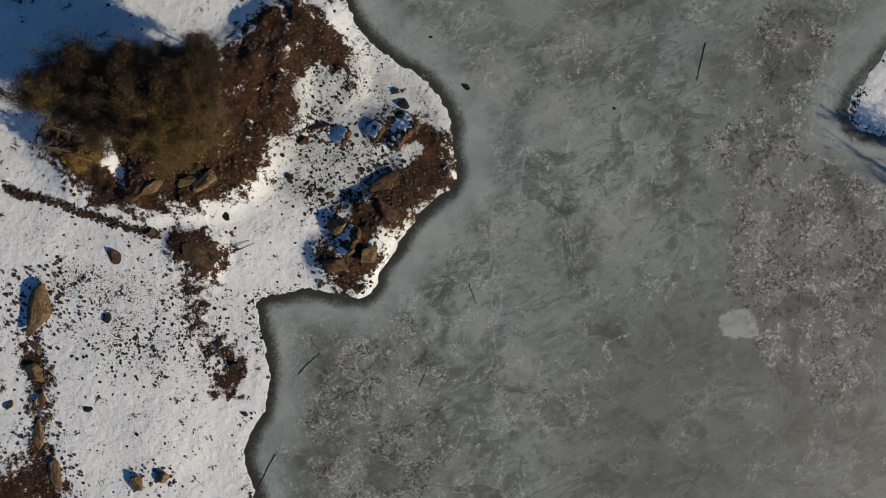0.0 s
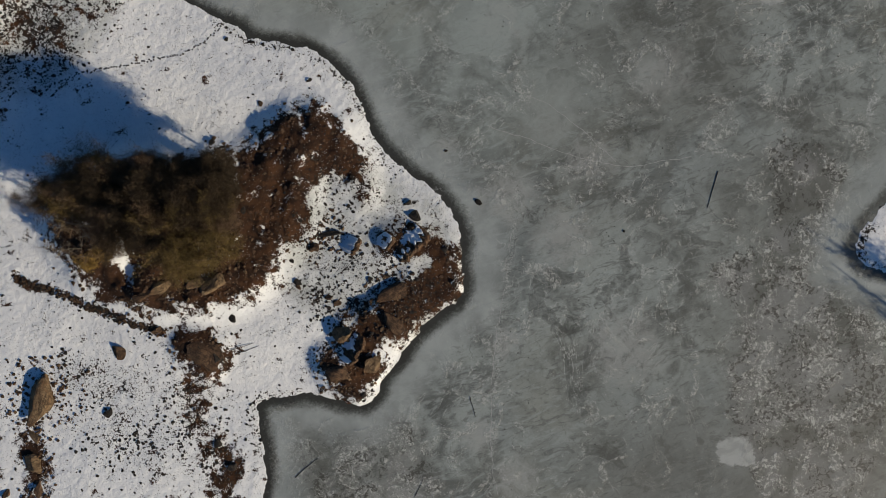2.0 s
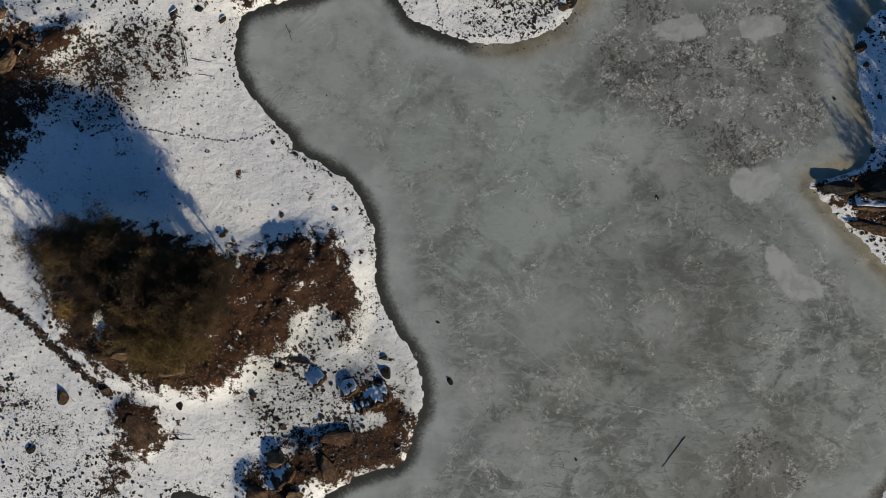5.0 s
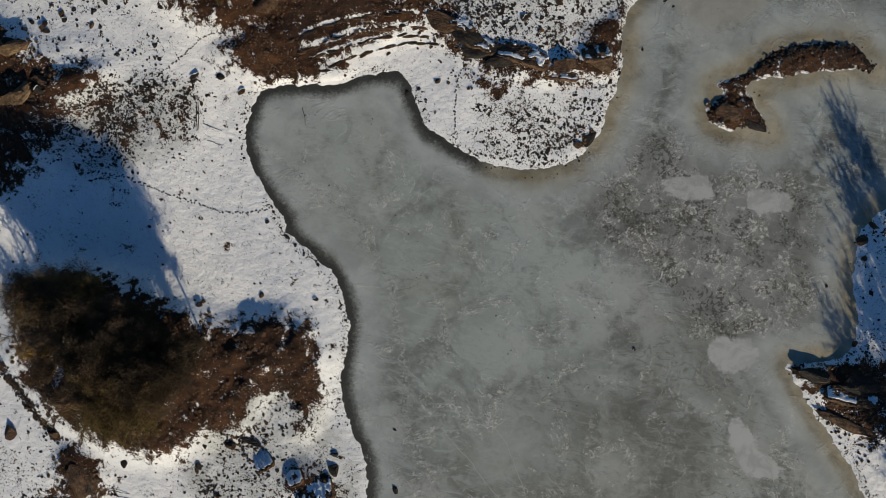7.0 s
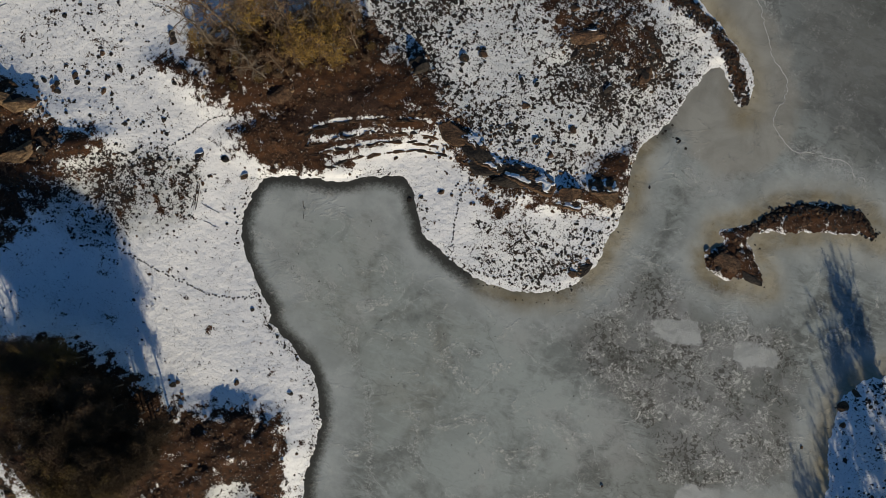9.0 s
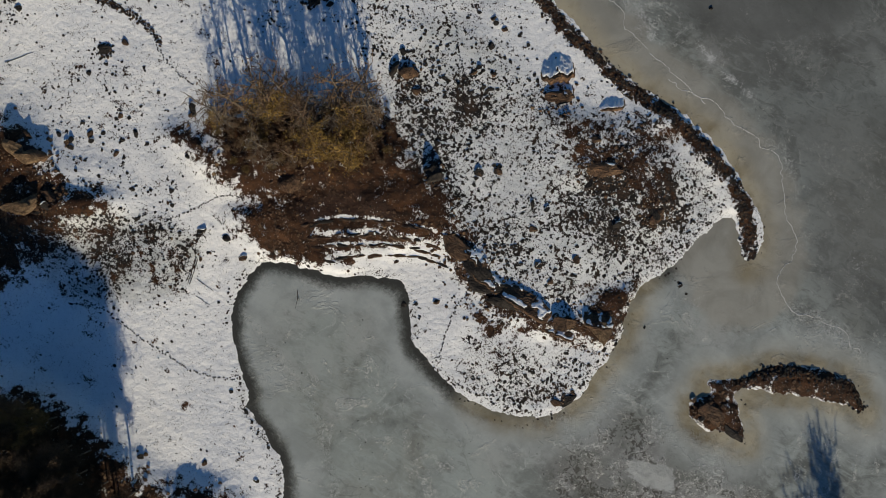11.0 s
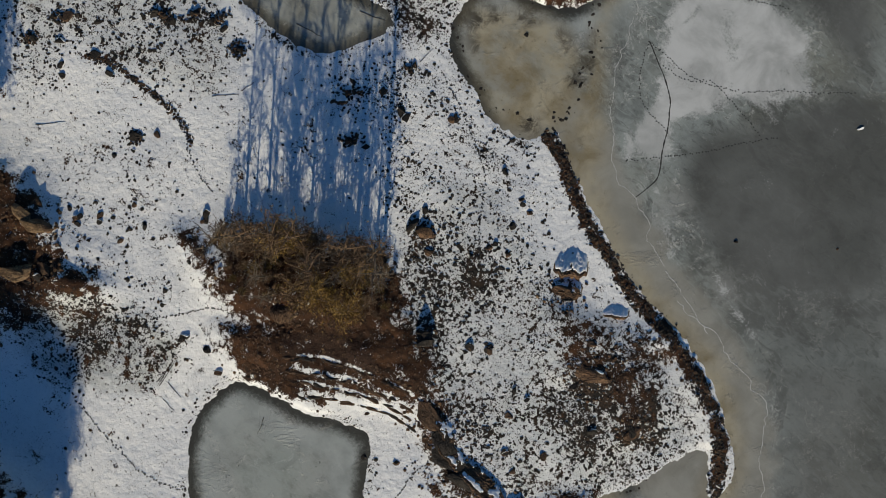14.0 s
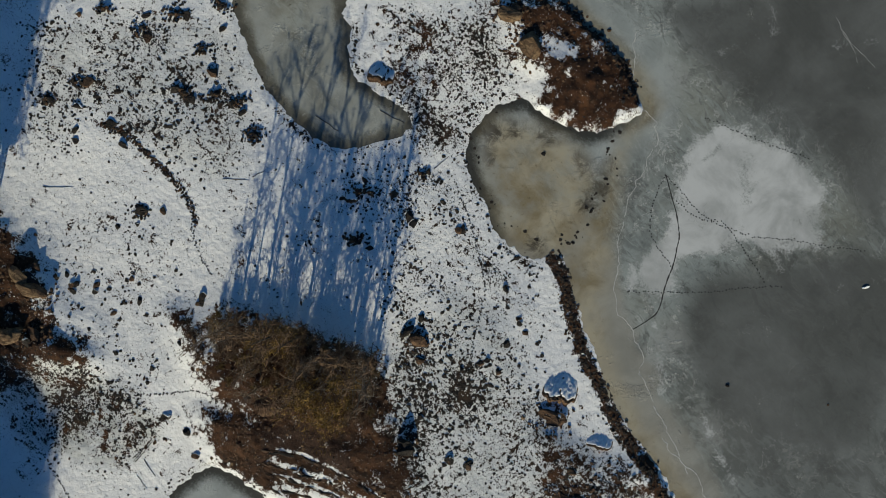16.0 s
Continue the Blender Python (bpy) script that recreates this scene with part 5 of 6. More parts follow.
for i, (x, y, r) in enumerate(BOULDERS):
    rr = np.random.default_rng(700 + i)
    boulder("boulder", x, y, 1.7 * r * rr.uniform(0.95, 1.25), 1.7 * r * rr.uniform(0.75, 1.0), rr.uniform(0, 180), r * rr.uniform(0.45, 0.8),
            int(rr.choice((1, 2, 2))), 900 + i, "angular boulder in the snow" if float(LAND(x, y)) > 0 else "angular boulder frozen into lake ice", "boulders on the shore")
for i, (x, y, long, wide, turn, high, kind) in enumerate(OUTCROPS):
    boulder("rock_outcrop" if long > 3.4 else "boulder", x, y, long, wide, turn, high, kind, 2000 + i, "broken boulder on bare soil", "rock outcrops")


def scatter(count, weight, low, high, seed, flat=0.20, level=1, power=2.2, tries=40):
    """Many stones in one mesh: thrown at random, kept where weight says so."""
    r = np.random.default_rng(seed)
    x, y = r.uniform(X0 + 2, X1 - 2, count * tries), r.uniform(Y0 + 2, Y1 - 2, count * tries)
    keep = r.random(len(x)) < weight(x, y)
    x, y = x[keep][:count], y[keep][:count]
    z = np.maximum(ground_z(x, y), -0.04)
    shapes = [rock_shape(level, (2, 1.7, 2 * flat), np.random.default_rng(seed + 50 + k), 7) for k in range(12)]
    vs, fs, at = [], [], 0
    for i in range(len(x)):
        v, f = shapes[i % 12]
        size = low + (high - low) * r.random() ** power
        a = r.uniform(0, 6.283)
        c, s = math.cos(a), math.sin(a)
        vs.append(np.stack([(v[:, 0] * c - v[:, 1] * s) * size + x[i], (v[:, 0] * s + v[:, 1] * c) * size + y[i], v[:, 2] * size + z[i] + 0.12 * size], 1))
        fs.append(f + at)
        at += len(v)
    return np.vstack(vs), np.vstack(fs)


def stones(name, label, count, weight, low, high, seed, material, **more):
    v, f = scatter(count, weight, low, high, seed, **more)
    mesh = raw_mesh(name, v, f)
    mesh.materials.append(material)
    return tagged(new(name, mesh), label, "stones", kind="stuff")


def clumps(x, y, scale=0.12, shift=0.0):
    return ease(waves(x, y, scale, 3, shift), -0.15, 0.45)


def on_land(x, y):
    return ease(LAND(x, y), 0.2, 0.9)


def along(line, wide):
    curve = smooth(line, 4, False)
    return lambda x, y: (near_line(x, y, curve) < wide * (0.75 + 0.5 * waves(x, y, 0.4, 2))) * 1.0


near_shore = lambda x, y: (np.abs(LAND(x, y)) < 0.8) * clumps(x, y, 0.2, 4.0)
stones("scattered_stones", "dark angular stones half sunk in snow", 4200, lambda x, y: LITTER(x, y) ** 1.3 * clumps(x, y) * on_land(x, y), 0.10, 0.44, 11, DARK_ROCK)
stones("scattered_stones", "small dark stones and pebbles in the snow", 6500, lambda x, y: (0.07 + LITTER(x, y)) * (0.15 + clumps(x, y, 0.25, 7.0)) * on_land(x, y), 0.06, 0.28, 12, DARK_ROCK)
stones("scattered_stones", "sparse dark stones on open snow", 1300, lambda x, y: (0.1 + clumps(x, y, 0.08, 2.0)) * (x < -8) * on_land(x, y), 0.07, 0.30, 13, DARK_ROCK, power=3.0)
stones("soil_stones", "brown broken stones on bare soil", 4200, lambda x, y: SOIL(x, y) * (0.2 + clumps(x, y, 0.2, 9.0)) * on_land(x, y), 0.07, 0.42, 14, BROWN_ROCK)
in_gravel = Field(patch([GRAVEL], 1.2), COARSE)
stones("soil_stones", "brown coarse gravel on a bare slope", 1100, lambda x, y: in_gravel(x, y) * on_land(x, y), 0.08, 0.26, 26, BROWN_ROCK, tries=300)
stones("soil_stones", "pale tan stones on bare soil", 420, lambda x, y: SOIL(x, y) * on_land(x, y), 0.12, 0.4, 15, TAN_ROCK)
stones("shore_stones", "dark stones frozen in along the shore", 1500, near_shore, 0.06, 0.26, 16, DARK_ROCK)
def about_outcrops(x, y):
    out = np.zeros(np.shape(x))
    for a, b, long, wide, *_ in OUTCROPS:
        d = np.hypot(x - a, y - b) / (0.55 * long + 0.8)
        out = np.maximum(out, ease(-d, -1.5, -0.5))
    return out * on_land(x, y)


stones("outcrop_rubble", "broken brown rubble round the outcrops", 3600, about_outcrops, 0.08, 0.40, 22, BROWN_ROCK, flat=0.45, power=2.0)
stones("outcrop_rubble", "broken tan rubble round the outcrops", 600, about_outcrops, 0.08, 0.40, 23, TAN_ROCK, flat=0.45, power=2.0)
stones("rubble_gravel", "dark rubble heaped along the lake shore", 4200, along(RUBBLE_SHORE, 1.65), 0.08, 0.32, 17, DARK_ROCK, power=1.5, tries=100)
stones("rubble_gravel", "dark rubble along a curved spit", 700, along(RUBBLE_SPIT, 1.7), 0.1, 0.34, 18, DARK_ROCK, power=1.5)
stones("rubble_gravel", "dark rubble on the island shore", 700, along(RUBBLE_ISLAND, 1.9), 0.1, 0.36, 19, BROWN_ROCK, power=1.5)


def stone_row(line, count, wide, low, high, seed, label, name="stone_row"):
    """A row of loose stones, each one a part."""
    r = np.random.default_rng(seed)
    curve = smooth(line, 6, False)
    run = np.concatenate([[0], np.cumsum(np.linalg.norm(np.diff(curve, axis=0), axis=1))])
    row = base_at(name, *curve[0], 0.0)
    meshes = []
    for k in range(8):
        m = raw_mesh("row_stone", *rock_shape(1, (2, 1.6, 0.85), np.random.default_rng(seed + k), 7))
        m.materials.append(DARK_ROCK if k % 3 else BROWN_ROCK)
        meshes.append(m)
    for i in range(count):
        s = r.uniform(0, run[-1])
        x, y = np.interp(s, run, curve[:, 0]) + r.normal(0, wide), np.interp(s, run, curve[:, 1]) + r.normal(0, wide)
        size = r.uniform(low, high)
        ob = new("stone", meshes[i % 8])
        ob.parent = row
        z = max(0.0, float(ground_z(np.array(x), np.array(y))))
        ob.matrix_basis = row.matrix_basis.inverted() @ (pose(x, y, z + 0.14 * size, r.uniform(-14, 14), r.uniform(-14, 14), r.uniform(0, 360)) @ Matrix.Scale(size, 4))
    return tagged(row, label, name.replace("_", " "))


def stone_pile(x, y, long, wide, turn, count, seed, label):
    """A low heap of broken stones, each one a part."""
    r = np.random.default_rng(seed)
    pile = base_at("stone_pile", x, y, 0.0)
    meshes = []
    for k in range(6):
        m = raw_mesh("pile_stone", *rock_shape(1, (2, 1.5, 1.0), np.random.default_rng(seed * 10 + k), 7))
        m.materials.append(DARK_ROCK if k % 3 else BROWN_ROCK)
        meshes.append(m)
    c, s = math.cos(math.radians(turn)), math.sin(math.radians(turn))
    for i in range(count):
        d, a = r.random() ** 0.6, r.uniform(0, 6.283)
        u, v = 0.5 * long * d * math.cos(a), 0.5 * wide * d * math.sin(a)
        px, py, size = x + u * c - v * s, y + u * s + v * c, r.uniform(0.16, 0.46) * (1.15 - 0.5 * d)
        z = max(0.0, float(ground_z(np.array(px), np.array(py)))) + 0.35 * (1 - d) * r.random()
        ob = new("stone", meshes[i % 6])
        ob.parent = pile
        ob.matrix_basis = pile.matrix_basis.inverted() @ pose(px, py, z + 0.15 * size, r.uniform(-25, 25), r.uniform(-25, 25), r.uniform(0, 360)) @ Matrix.Scale(size, 4)
    return tagged(pile, label, "stone pile", "stone piles")


for i, (x, y, long, wide, turn, count) in enumerate(STONE_PILES):
    stone_pile(x, y, long, wide, turn, count, 400 + i, "low heap of dark broken stones in snow")


def ridge_rock(name, x, y, long, wide, turn, high, seed, label, cover, round_top=False):
    """A tilted rock: a steep broken face towards the sun, and a long back slope that keeps its snow."""
    r = np.random.default_rng(seed)
    nu, nv = 40, 27
    u, v = np.meshgrid(np.linspace(-1, 1, nu), np.linspace(0, 1, nv))
    ends = np.sqrt(np.clip(1 - np.abs(u) ** (2.0 if round_top else 3.5), 0, 1))
    top = np.where(v < 0.35, v / 0.35, 1 - ((v - 0.35) / 0.65) ** (1.2 if round_top else 1.05))
    shift = 3.0 * seed
    uneven = 0.16 * waves(u * 3, v * 2, 1.0, 4, shift) + 0.05 * r.normal(size=u.shape)
    px = 0.5 * long * u * (1 + 0.06 * waves(v * 3, u * 0, 1.0, 3, shift))
    across = np.where(v < 0.35, 0.10 * v / 0.35, 0.10 + 0.90 * (v - 0.35) / 0.65) - 0.4
    py = wide * across * (0.35 + 0.65 * ends) + 0.12 * wide * waves(u * 4, u * 0, 1.0, 3, shift + 1)
    step = np.floor(v / 0.35 * 4) / 4 * 0.35
    pz = high * (np.where(v < 0.35, 0.6 * top + 0.4 * step / 0.35, top) * ends + uneven * ends) - 0.12
    verts = np.stack([px, py, pz], -1).reshape(-1, 3)
    at = np.arange(nu * nv).reshape(nv, nu)
    quads = np.stack([at[:-1, :-1], at[:-1, 1:], at[1:, 1:], at[1:, :-1]], -1)
    ob = base_at(name, x, y, None, turn)
    stone = part("stone", raw_mesh("stone", verts, quads.reshape(-1, 4)), BROWN_ROCK, ob)
    # the snow sheet on the back slope: thin, with ragged borders and bare holes
    mid_u, mid_v = (u[:-1, :-1] + u[1:, 1:]) / 2, (v[:-1, :-1] + v[1:, 1:]) / 2
    keep = (mid_v > 0.47) & (np.abs(mid_u) < 0.9) & (waves(mid_u * 3, mid_v * 4, 1.0, 5, shift + 5) < cover)
    lifted = verts + np.array([0, 0, 0.025])
    f = quads[keep]
    used, idx = np.unique(f, return_inverse=True)
    idx, m = idx.reshape(f.shape), len(used)
    rim = {}
    for q in idx:
        for k in range(4):
            rim[(q[k], q[(k + 1) % 4])] = 1
    sides = [(b, a, a + m, b + m) for a, b in rim if (b, a) not in rim]
    lifted[used[np.unique([k for q in sides for k in q[:2]])], 2] -= 0.02
    part("snow_sheet", raw_mesh("snow_sheet", np.vstack([lifted[used], verts[used] - np.array([0, 0, 0.04])]), np.vstack([idx, np.array(sides).reshape(-1, 4)]), True), SNOW, stone, "thin white snow in shade")
    return tagged(ob, label, "boulder", "snow-backed rocks")


for i, (x, y, long, wide, turn, high, cover, dome) in enumerate(SNOW_BACKED):
    ridge_rock("rock_outcrop", x, y, long, wide, turn, high, 40 + i, "brown broken rock with a snow-covered back slope", cover, bool(dome))

clump_field = Field(blobs(STONE_CLUMPS), COARSE)
stones("stone_clumps", "dark clumps of small stones and stalks in snow", 6800, lambda x, y: clump_field(x, y) ** 1.5 * on_land(x, y), 0.06, 0.30, 24, DARK_ROCK)
stones("bay_stones", "dark stones standing out of brown ice", 120, along(BAY_STONES, 1.7), 0.10, 0.42, 20, DARK_ROCK, tries=700)
stones("bay_stones", "dark stones along the brown ice of a bay", 150, along(BAY_SHORE_STONES, 1.8), 0.08, 0.38, 25, DARK_ROCK, tries=500)
stones("point_stones", "dark stones in shallow ice off the point", 40, along(POINT_STONES, 1.0), 0.1, 0.35, 21, DARK_ROCK, tries=1200)
stones("row_gravel", "small dark stones along a tumbled row", 700, along(STONE_ROW, 1.0), 0.07, 0.24, 27, DARK_ROCK, tries=400)
stones("point_stones", "dark stones in shallow ice by the spit", 40, along(SPIT_STONES, 1.2), 0.1, 0.34, 28, DARK_ROCK, tries=1500)
stone_row(STONE_ROW, 296, 0.42, 0.13, 0.34, 31, "low tumbled row of dark stones crossing snow")
stone_row(STONE_ROW_NORTH, 280, 0.26, 0.10, 0.30, 41, "curved row of small dark stones in snow")


stone_row(RUBBLE_SHORE, 298, 0.6, 0.15, 0.38, 51, "dark broken stones heaped along the shore", "rubble_bank")
stone_row(RUBBLE_SPIT, 190, 0.55, 0.14, 0.36, 52, "dark broken stones along a curved spit", "rubble_bank")
stone_row(RUBBLE_ISLAND, 160, 0.7, 0.16, 0.42, 53, "dark broken stones on an island shore", "rubble_bank")


def ledge(line, seed):
    """A bed of rock that crops out along a slope: a row of split slabs."""
    r = np.random.default_rng(seed)
    curve = smooth(line, 10, False)
    run = np.concatenate([[0], np.cumsum(np.linalg.norm(np.diff(curve, axis=0), axis=1))])
    ob = base_at("rock_ledge", *curve[0], 0.0)
    back = ob.matrix_basis.inverted()
    s = 0.0
    while s < run[-1]:
        long = r.uniform(0.9, 2.6)
        at, to = (np.array([np.interp(q, run, curve[:, 0]), np.interp(q, run, curve[:, 1])]) for q in (s, s + 0.3))
        turn = math.degrees(math.atan2(to[1] - at[1], to[0] - at[0])) if s + 0.3 < run[-1] else turn
        at = at + r.normal(0, 0.16, 2)
        z = float(ground_z(at[:1], at[1:])[0])
        slab = part("slab", raw_mesh("slab", *rock_shape(2, (long * 1.25, r.uniform(0.35, 0.8), r.uniform(0.14, 0.28)), r, 8)), BROWN_ROCK if r.random() < 0.7 else DARK_ROCK, ob)
        slab.matrix_basis = back @ pose(*at, z + 0.02, r.normal(0, 6), r.normal(0, 5), turn + r.normal(0, 6))
        s += long * r.uniform(0.75, 1.1)
    return tagged(ob, "brown layered rock ledge with snow lodged behind", "rock ledge", "layered rock ledges")


for i, line in enumerate((LEDGE_A, LEDGE_B, LEDGE_C, LEDGE_D)):
    ledge(line, 60 + i)

# ---- trees ----


def tube(p, q, ra, rb, sides):
    """A tapered stick between two points."""
    p, q = np.array(p, float), np.array(q, float)
    d = (q - p) / (np.linalg.norm(q - p) + 1e-9)
    u = np.cross(d, (0.31, 0.95, 0.05))
    u /= np.linalg.norm(u)
    w = np.cross(d, u)
    a = np.arange(sides) * 2 * math.pi / sides
    ring = np.cos(a)[:, None] * u + np.sin(a)[:, None] * w
    i = np.arange(sides)
    j = (i + 1) % sides
    return np.vstack([p + ring * ra, q + ring * rb]), np.stack([i, j, j + sides, i + sides], 1)


def gather(pieces):
    vs, fs, at = [], [], 0
    for v, f in pieces:
        vs.append(v)
        fs.append(f + at)
        at += len(v)
    return np.vstack(vs), np.vstack(fs)


def tree(seed, high, wide, twigs, material, label, sprays=2600, bare=0.25, fuzz=0.10, blade_size=1.15):
    """A leafless or sparse tree: trunk, limbs, and a ragged crown of fine twigs."""
    r = np.random.default_rng(seed)
    bend = r.normal(0, 0.03 * high, 2)
    spine = [np.array([bend[0] * t * t, bend[1] * t * t, high * 0.93 * t]) for t in np.linspace(0, 1, 7)]
    trunk = [tube(spine[k], spine[k + 1], 0.011 * high * (1 - k / 7) + 0.02, 0.011 * high * (1 - (k + 1) / 7) + 0.02, 7) for k in range(6)]
    limbs, tips = [], []
    for k in range(14):
        t = bare + (0.97 - bare) * (k + r.random()) / 14
        at = np.array([bend[0] * t * t, bend[1] * t * t, high * 0.93 * t])
        a = 2.4 * k + r.normal(0, 0.3)
        reach = wide * (0.35 + 0.75 * math.sin(math.pi * min(1, 0.22 + 0.78 * (1 - (t - bare) / (1 - bare))))) * r.uniform(0.7, 1.12)
        tip = at + np.array([math.cos(a) * reach, math.sin(a) * reach, reach * r.uniform(0.25, 0.8)])
        mid = (at + tip) / 2 + np.array([0, 0, 0.12 * reach])
        limb = [tube(at, mid, 0.07, 0.045, 4), tube(mid, tip, 0.045, 0.015, 4)]
        for _ in range(10):
            s = r.uniform(0.25, 1.0)
            b = at + (tip - at) * s
            q = b + r.normal(0, 0.34 * reach, 3) + np.array([0, 0, 0.25 * reach])
            limb.append(tube(b, q, 0.024, 0.008, 4))
            tips += [(b, q)]
        limbs.append(limb)
    tips += [(spine[5], spine[6])] * 4
    # fine twigs: slim blades that fan out from the branch tips
    ends = np.array([r.integers(0, len(tips)) for _ in range(sprays)])
    b, q = np.array([t[0] for t in tips])[ends], np.array([t[1] for t in tips])[ends]
    along_it = r.uniform(0.15, 1.1, (sprays, 1))
    root = b + (q - b) * along_it + r.normal(0, fuzz, (sprays, 3))
    way = (q - b) / (np.linalg.norm(q - b, axis=1)[:, None] + 1e-6) + r.normal(0, 0.75, (sprays, 3)) + np.array([0, 0, 0.25])
    way /= np.linalg.norm(way, axis=1)[:, None]
    out = np.cross(way, r.normal(size=(sprays, 3)))
    out /= np.linalg.norm(out, axis=1)[:, None] + 1e-6
    long, slim = r.uniform(0.2, 0.55, (sprays, 1)) * blade_size, r.uniform(0.022, 0.055, (sprays, 1)) * blade_size
    blade = np.stack([root - out * slim * 0.5, root + way * long * 0.6 - out * slim, root + way * long, root + way * long * 0.5 + out * slim], 1).reshape(-1, 3)
    ob = new("tree")
    ob.empty_display_size = 0.5
    part("trunk", raw_mesh("trunk", *gather(trunk), True), BARK, ob)
    for limb in limbs:
        part("limb", raw_mesh("limb", *gather(limb)), twigs, ob)
    part("crown", raw_mesh("crown", blade, np.arange(sprays * 4).reshape(-1, 4)), material, ob)
    return tagged(ob, label, "tree")


def plant(kinds, places, group, seed):
    """Sets the trees at their places: the first of each kind itself, then copies."""
    r = np.random.default_rng(seed)
    used = set()
    for i, (x, y, scale) in enumerate(places):
        k = int(r.integers(0, len(kinds)))
        z = float(ground_z(np.array(x), np.array(y)))
        m = pose(x, y, z - 0.1, r.normal(0, 2), r.normal(0, 2), r.uniform(0, 360))
        ob = kinds[k]
        if k not in used:
            used.add(k)
            ob.matrix_basis = m
        else:
            ob = copy_thing(ob, m)
        ob.scale = (scale, scale, scale)
        ob["group"] = group


def spread(ring, gap, seed, small, large, margin=0.8):
    """Places inside a ring, no two nearer than gap."""
    r = np.random.default_rng(seed)
    c = smooth(ring, 3)
    got = []
    for _ in range(4000):
        x, y = r.uniform(c[:, 0].min(), c[:, 0].max()), r.uniform(c[:, 1].min(), c[:, 1].max())
        d = inside_by(np.array([x]), np.array([y]), c)[0]
        if d > margin and all((x - a) ** 2 + (y - b) ** 2 > gap * gap for a, b, _ in got):
            got.append((x, y, small + (large - small) * min(1, d / 5) * r.uniform(0.7, 1.0)))
    return got


# SHADE crowns have the grove's inner shade put into their colour
grove_kinds = [tree(101, 12.5, 3.3, SHADE, SHADE, "leafless tree with shade-darkened twigs in a dense grove", 17000, 0.25, 0.42, 0.85),
               tree(103, 13.0, 3.0, UMBER, SHADE, "leafless tree with shade-darkened twigs in a dense grove", 17000, 0.25, 0.42, 0.85),
               tree(104, 11.5, 3.2, UMBER, UMBER, "dark umber leafless tree in a dense grove", 15000, 0.25, 0.42, 0.85)]
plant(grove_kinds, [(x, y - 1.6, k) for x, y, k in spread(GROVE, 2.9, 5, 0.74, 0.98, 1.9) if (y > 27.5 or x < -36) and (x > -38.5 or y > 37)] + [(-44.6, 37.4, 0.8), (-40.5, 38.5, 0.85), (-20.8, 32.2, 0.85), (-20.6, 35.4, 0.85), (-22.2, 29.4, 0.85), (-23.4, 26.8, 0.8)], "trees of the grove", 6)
olive_kinds = [tree(102, 12.0, 3.6, UMBER, OLIVE, "olive brown tree with fine twigs in a grove", 11000, 0.25, 0.32, 0.85),
               tree(105, 11.0, 3.2, UMBER, OLIVE, "olive brown tree with fine twigs in a grove", 10000, 0.25, 0.32, 0.85)]
plant(olive_kinds, [(-24.5, 23.4, 1.0), (-28.2, 22.3, 0.95), (-25.6, 27.2, 0.98), (-31.6, 22.6, 0.8), (-29.5, 25.6, 1.0), (-22.8, 29.6, 0.9), (-41.5, 35.8, 0.9), (-36.5, 40.2, 0.85)], "olive trees of the grove", 7)
copse_kinds = [tree(111, 10.5, 2.1, UMBER, UMBER, "slender bare brown tree in a copse", 200, 0.12),
               tree(112, 11.0, 2.0, BARK, UMBER, "slender bare brown tree in a copse", 180, 0.15),
               tree(113, 10.0, 2.4, UMBER, GOLD, "tree with golden brown twigs in a copse", 1700, 0.1, 0.2),
               tree(114, 11.5, 2.0, UMBER, UMBER, "slender bare brown tree in a copse", 300, 0.12)]
plant(copse_kinds[:2] + copse_kinds[3:], spread(COPSE, 2.8, 8, 0.8, 1.12), "trees of the copse", 9)
far_kinds = [tree(121, 13.0, 3.0, UMBER, UMBER, "tall bare brown tree beyond the shore", 3000),
             tree(122, 14.0, 2.6, BARK, UMBER, "tall bare brown tree beyond the shore", 2600)]
r_far = np.random.default_rng(77)
plant(far_kinds, [(-66.6 - 3.0 * (k % 4) + r_far.normal(0, 0.6), 74 - 3.2 * (k // 4) + r_far.normal(0, 0.6), 1.4) for k in range(20)], "trees on the west hill", 3)
plant(far_kinds, [(102 + 3.6 * (k % 2), 22 + 5.0 * (k // 2) + r_far.normal(0, 0.8), 1.0) for k in range(12)] + [(96 + r_far.normal(0, 1), 34 + 3.6 * k, 0.75) for k in range(5)] + [(89.4, 68.7, 0.78), (90.4, 68.0, 0.68), (92.0, 58.0, 0.8), (93.0, 57.2, 0.7), (90.0, 69.4, 0.75), (91.6, 67.0, 0.8), (92.6, 58.8, 0.8), (93.8, 56.4, 0.75), (86.5, -35, 0.9), (90, -38, 0.9), (93, -42, 0.95), (88, -44, 0.9)],
      "trees on the east shore", 4)
# low brush under the copse and at the foot of the grove
brush = [tree(131, 3.6, 1.7, UMBER, UMBER, "low dark brown brush under bare trees", 1300, 0.12), tree(132, 3.0, 1.5, UMBER, OLIVE, "low olive brown brush under bare trees", 1200, 0.12)]
for ob in brush:
    ob.name, ob["category"] = "bush", "bush"
plant(brush, spread(COPSE_FOOT, 1.75, 18, 0.34, 0.72), "brush under the copse", 12)
plant(copse_kinds[:2] + copse_kinds[3:], [(-24.5, 101.5, 1.62), (-20.2, 104.2, 1.55), (-28.8, 98.2, 1.55), (-16.8, 106.8, 1.5), (-22.3, 97.4, 1.45), (-31.6, 95.6, 1.5), (-26.4, 100.0, 1.6), (-18.6, 104.8, 1.6), (-14.4, 104.0, 1.4), (-34.6, 93.6, 1.4)], "tall trees of the copse", 21)
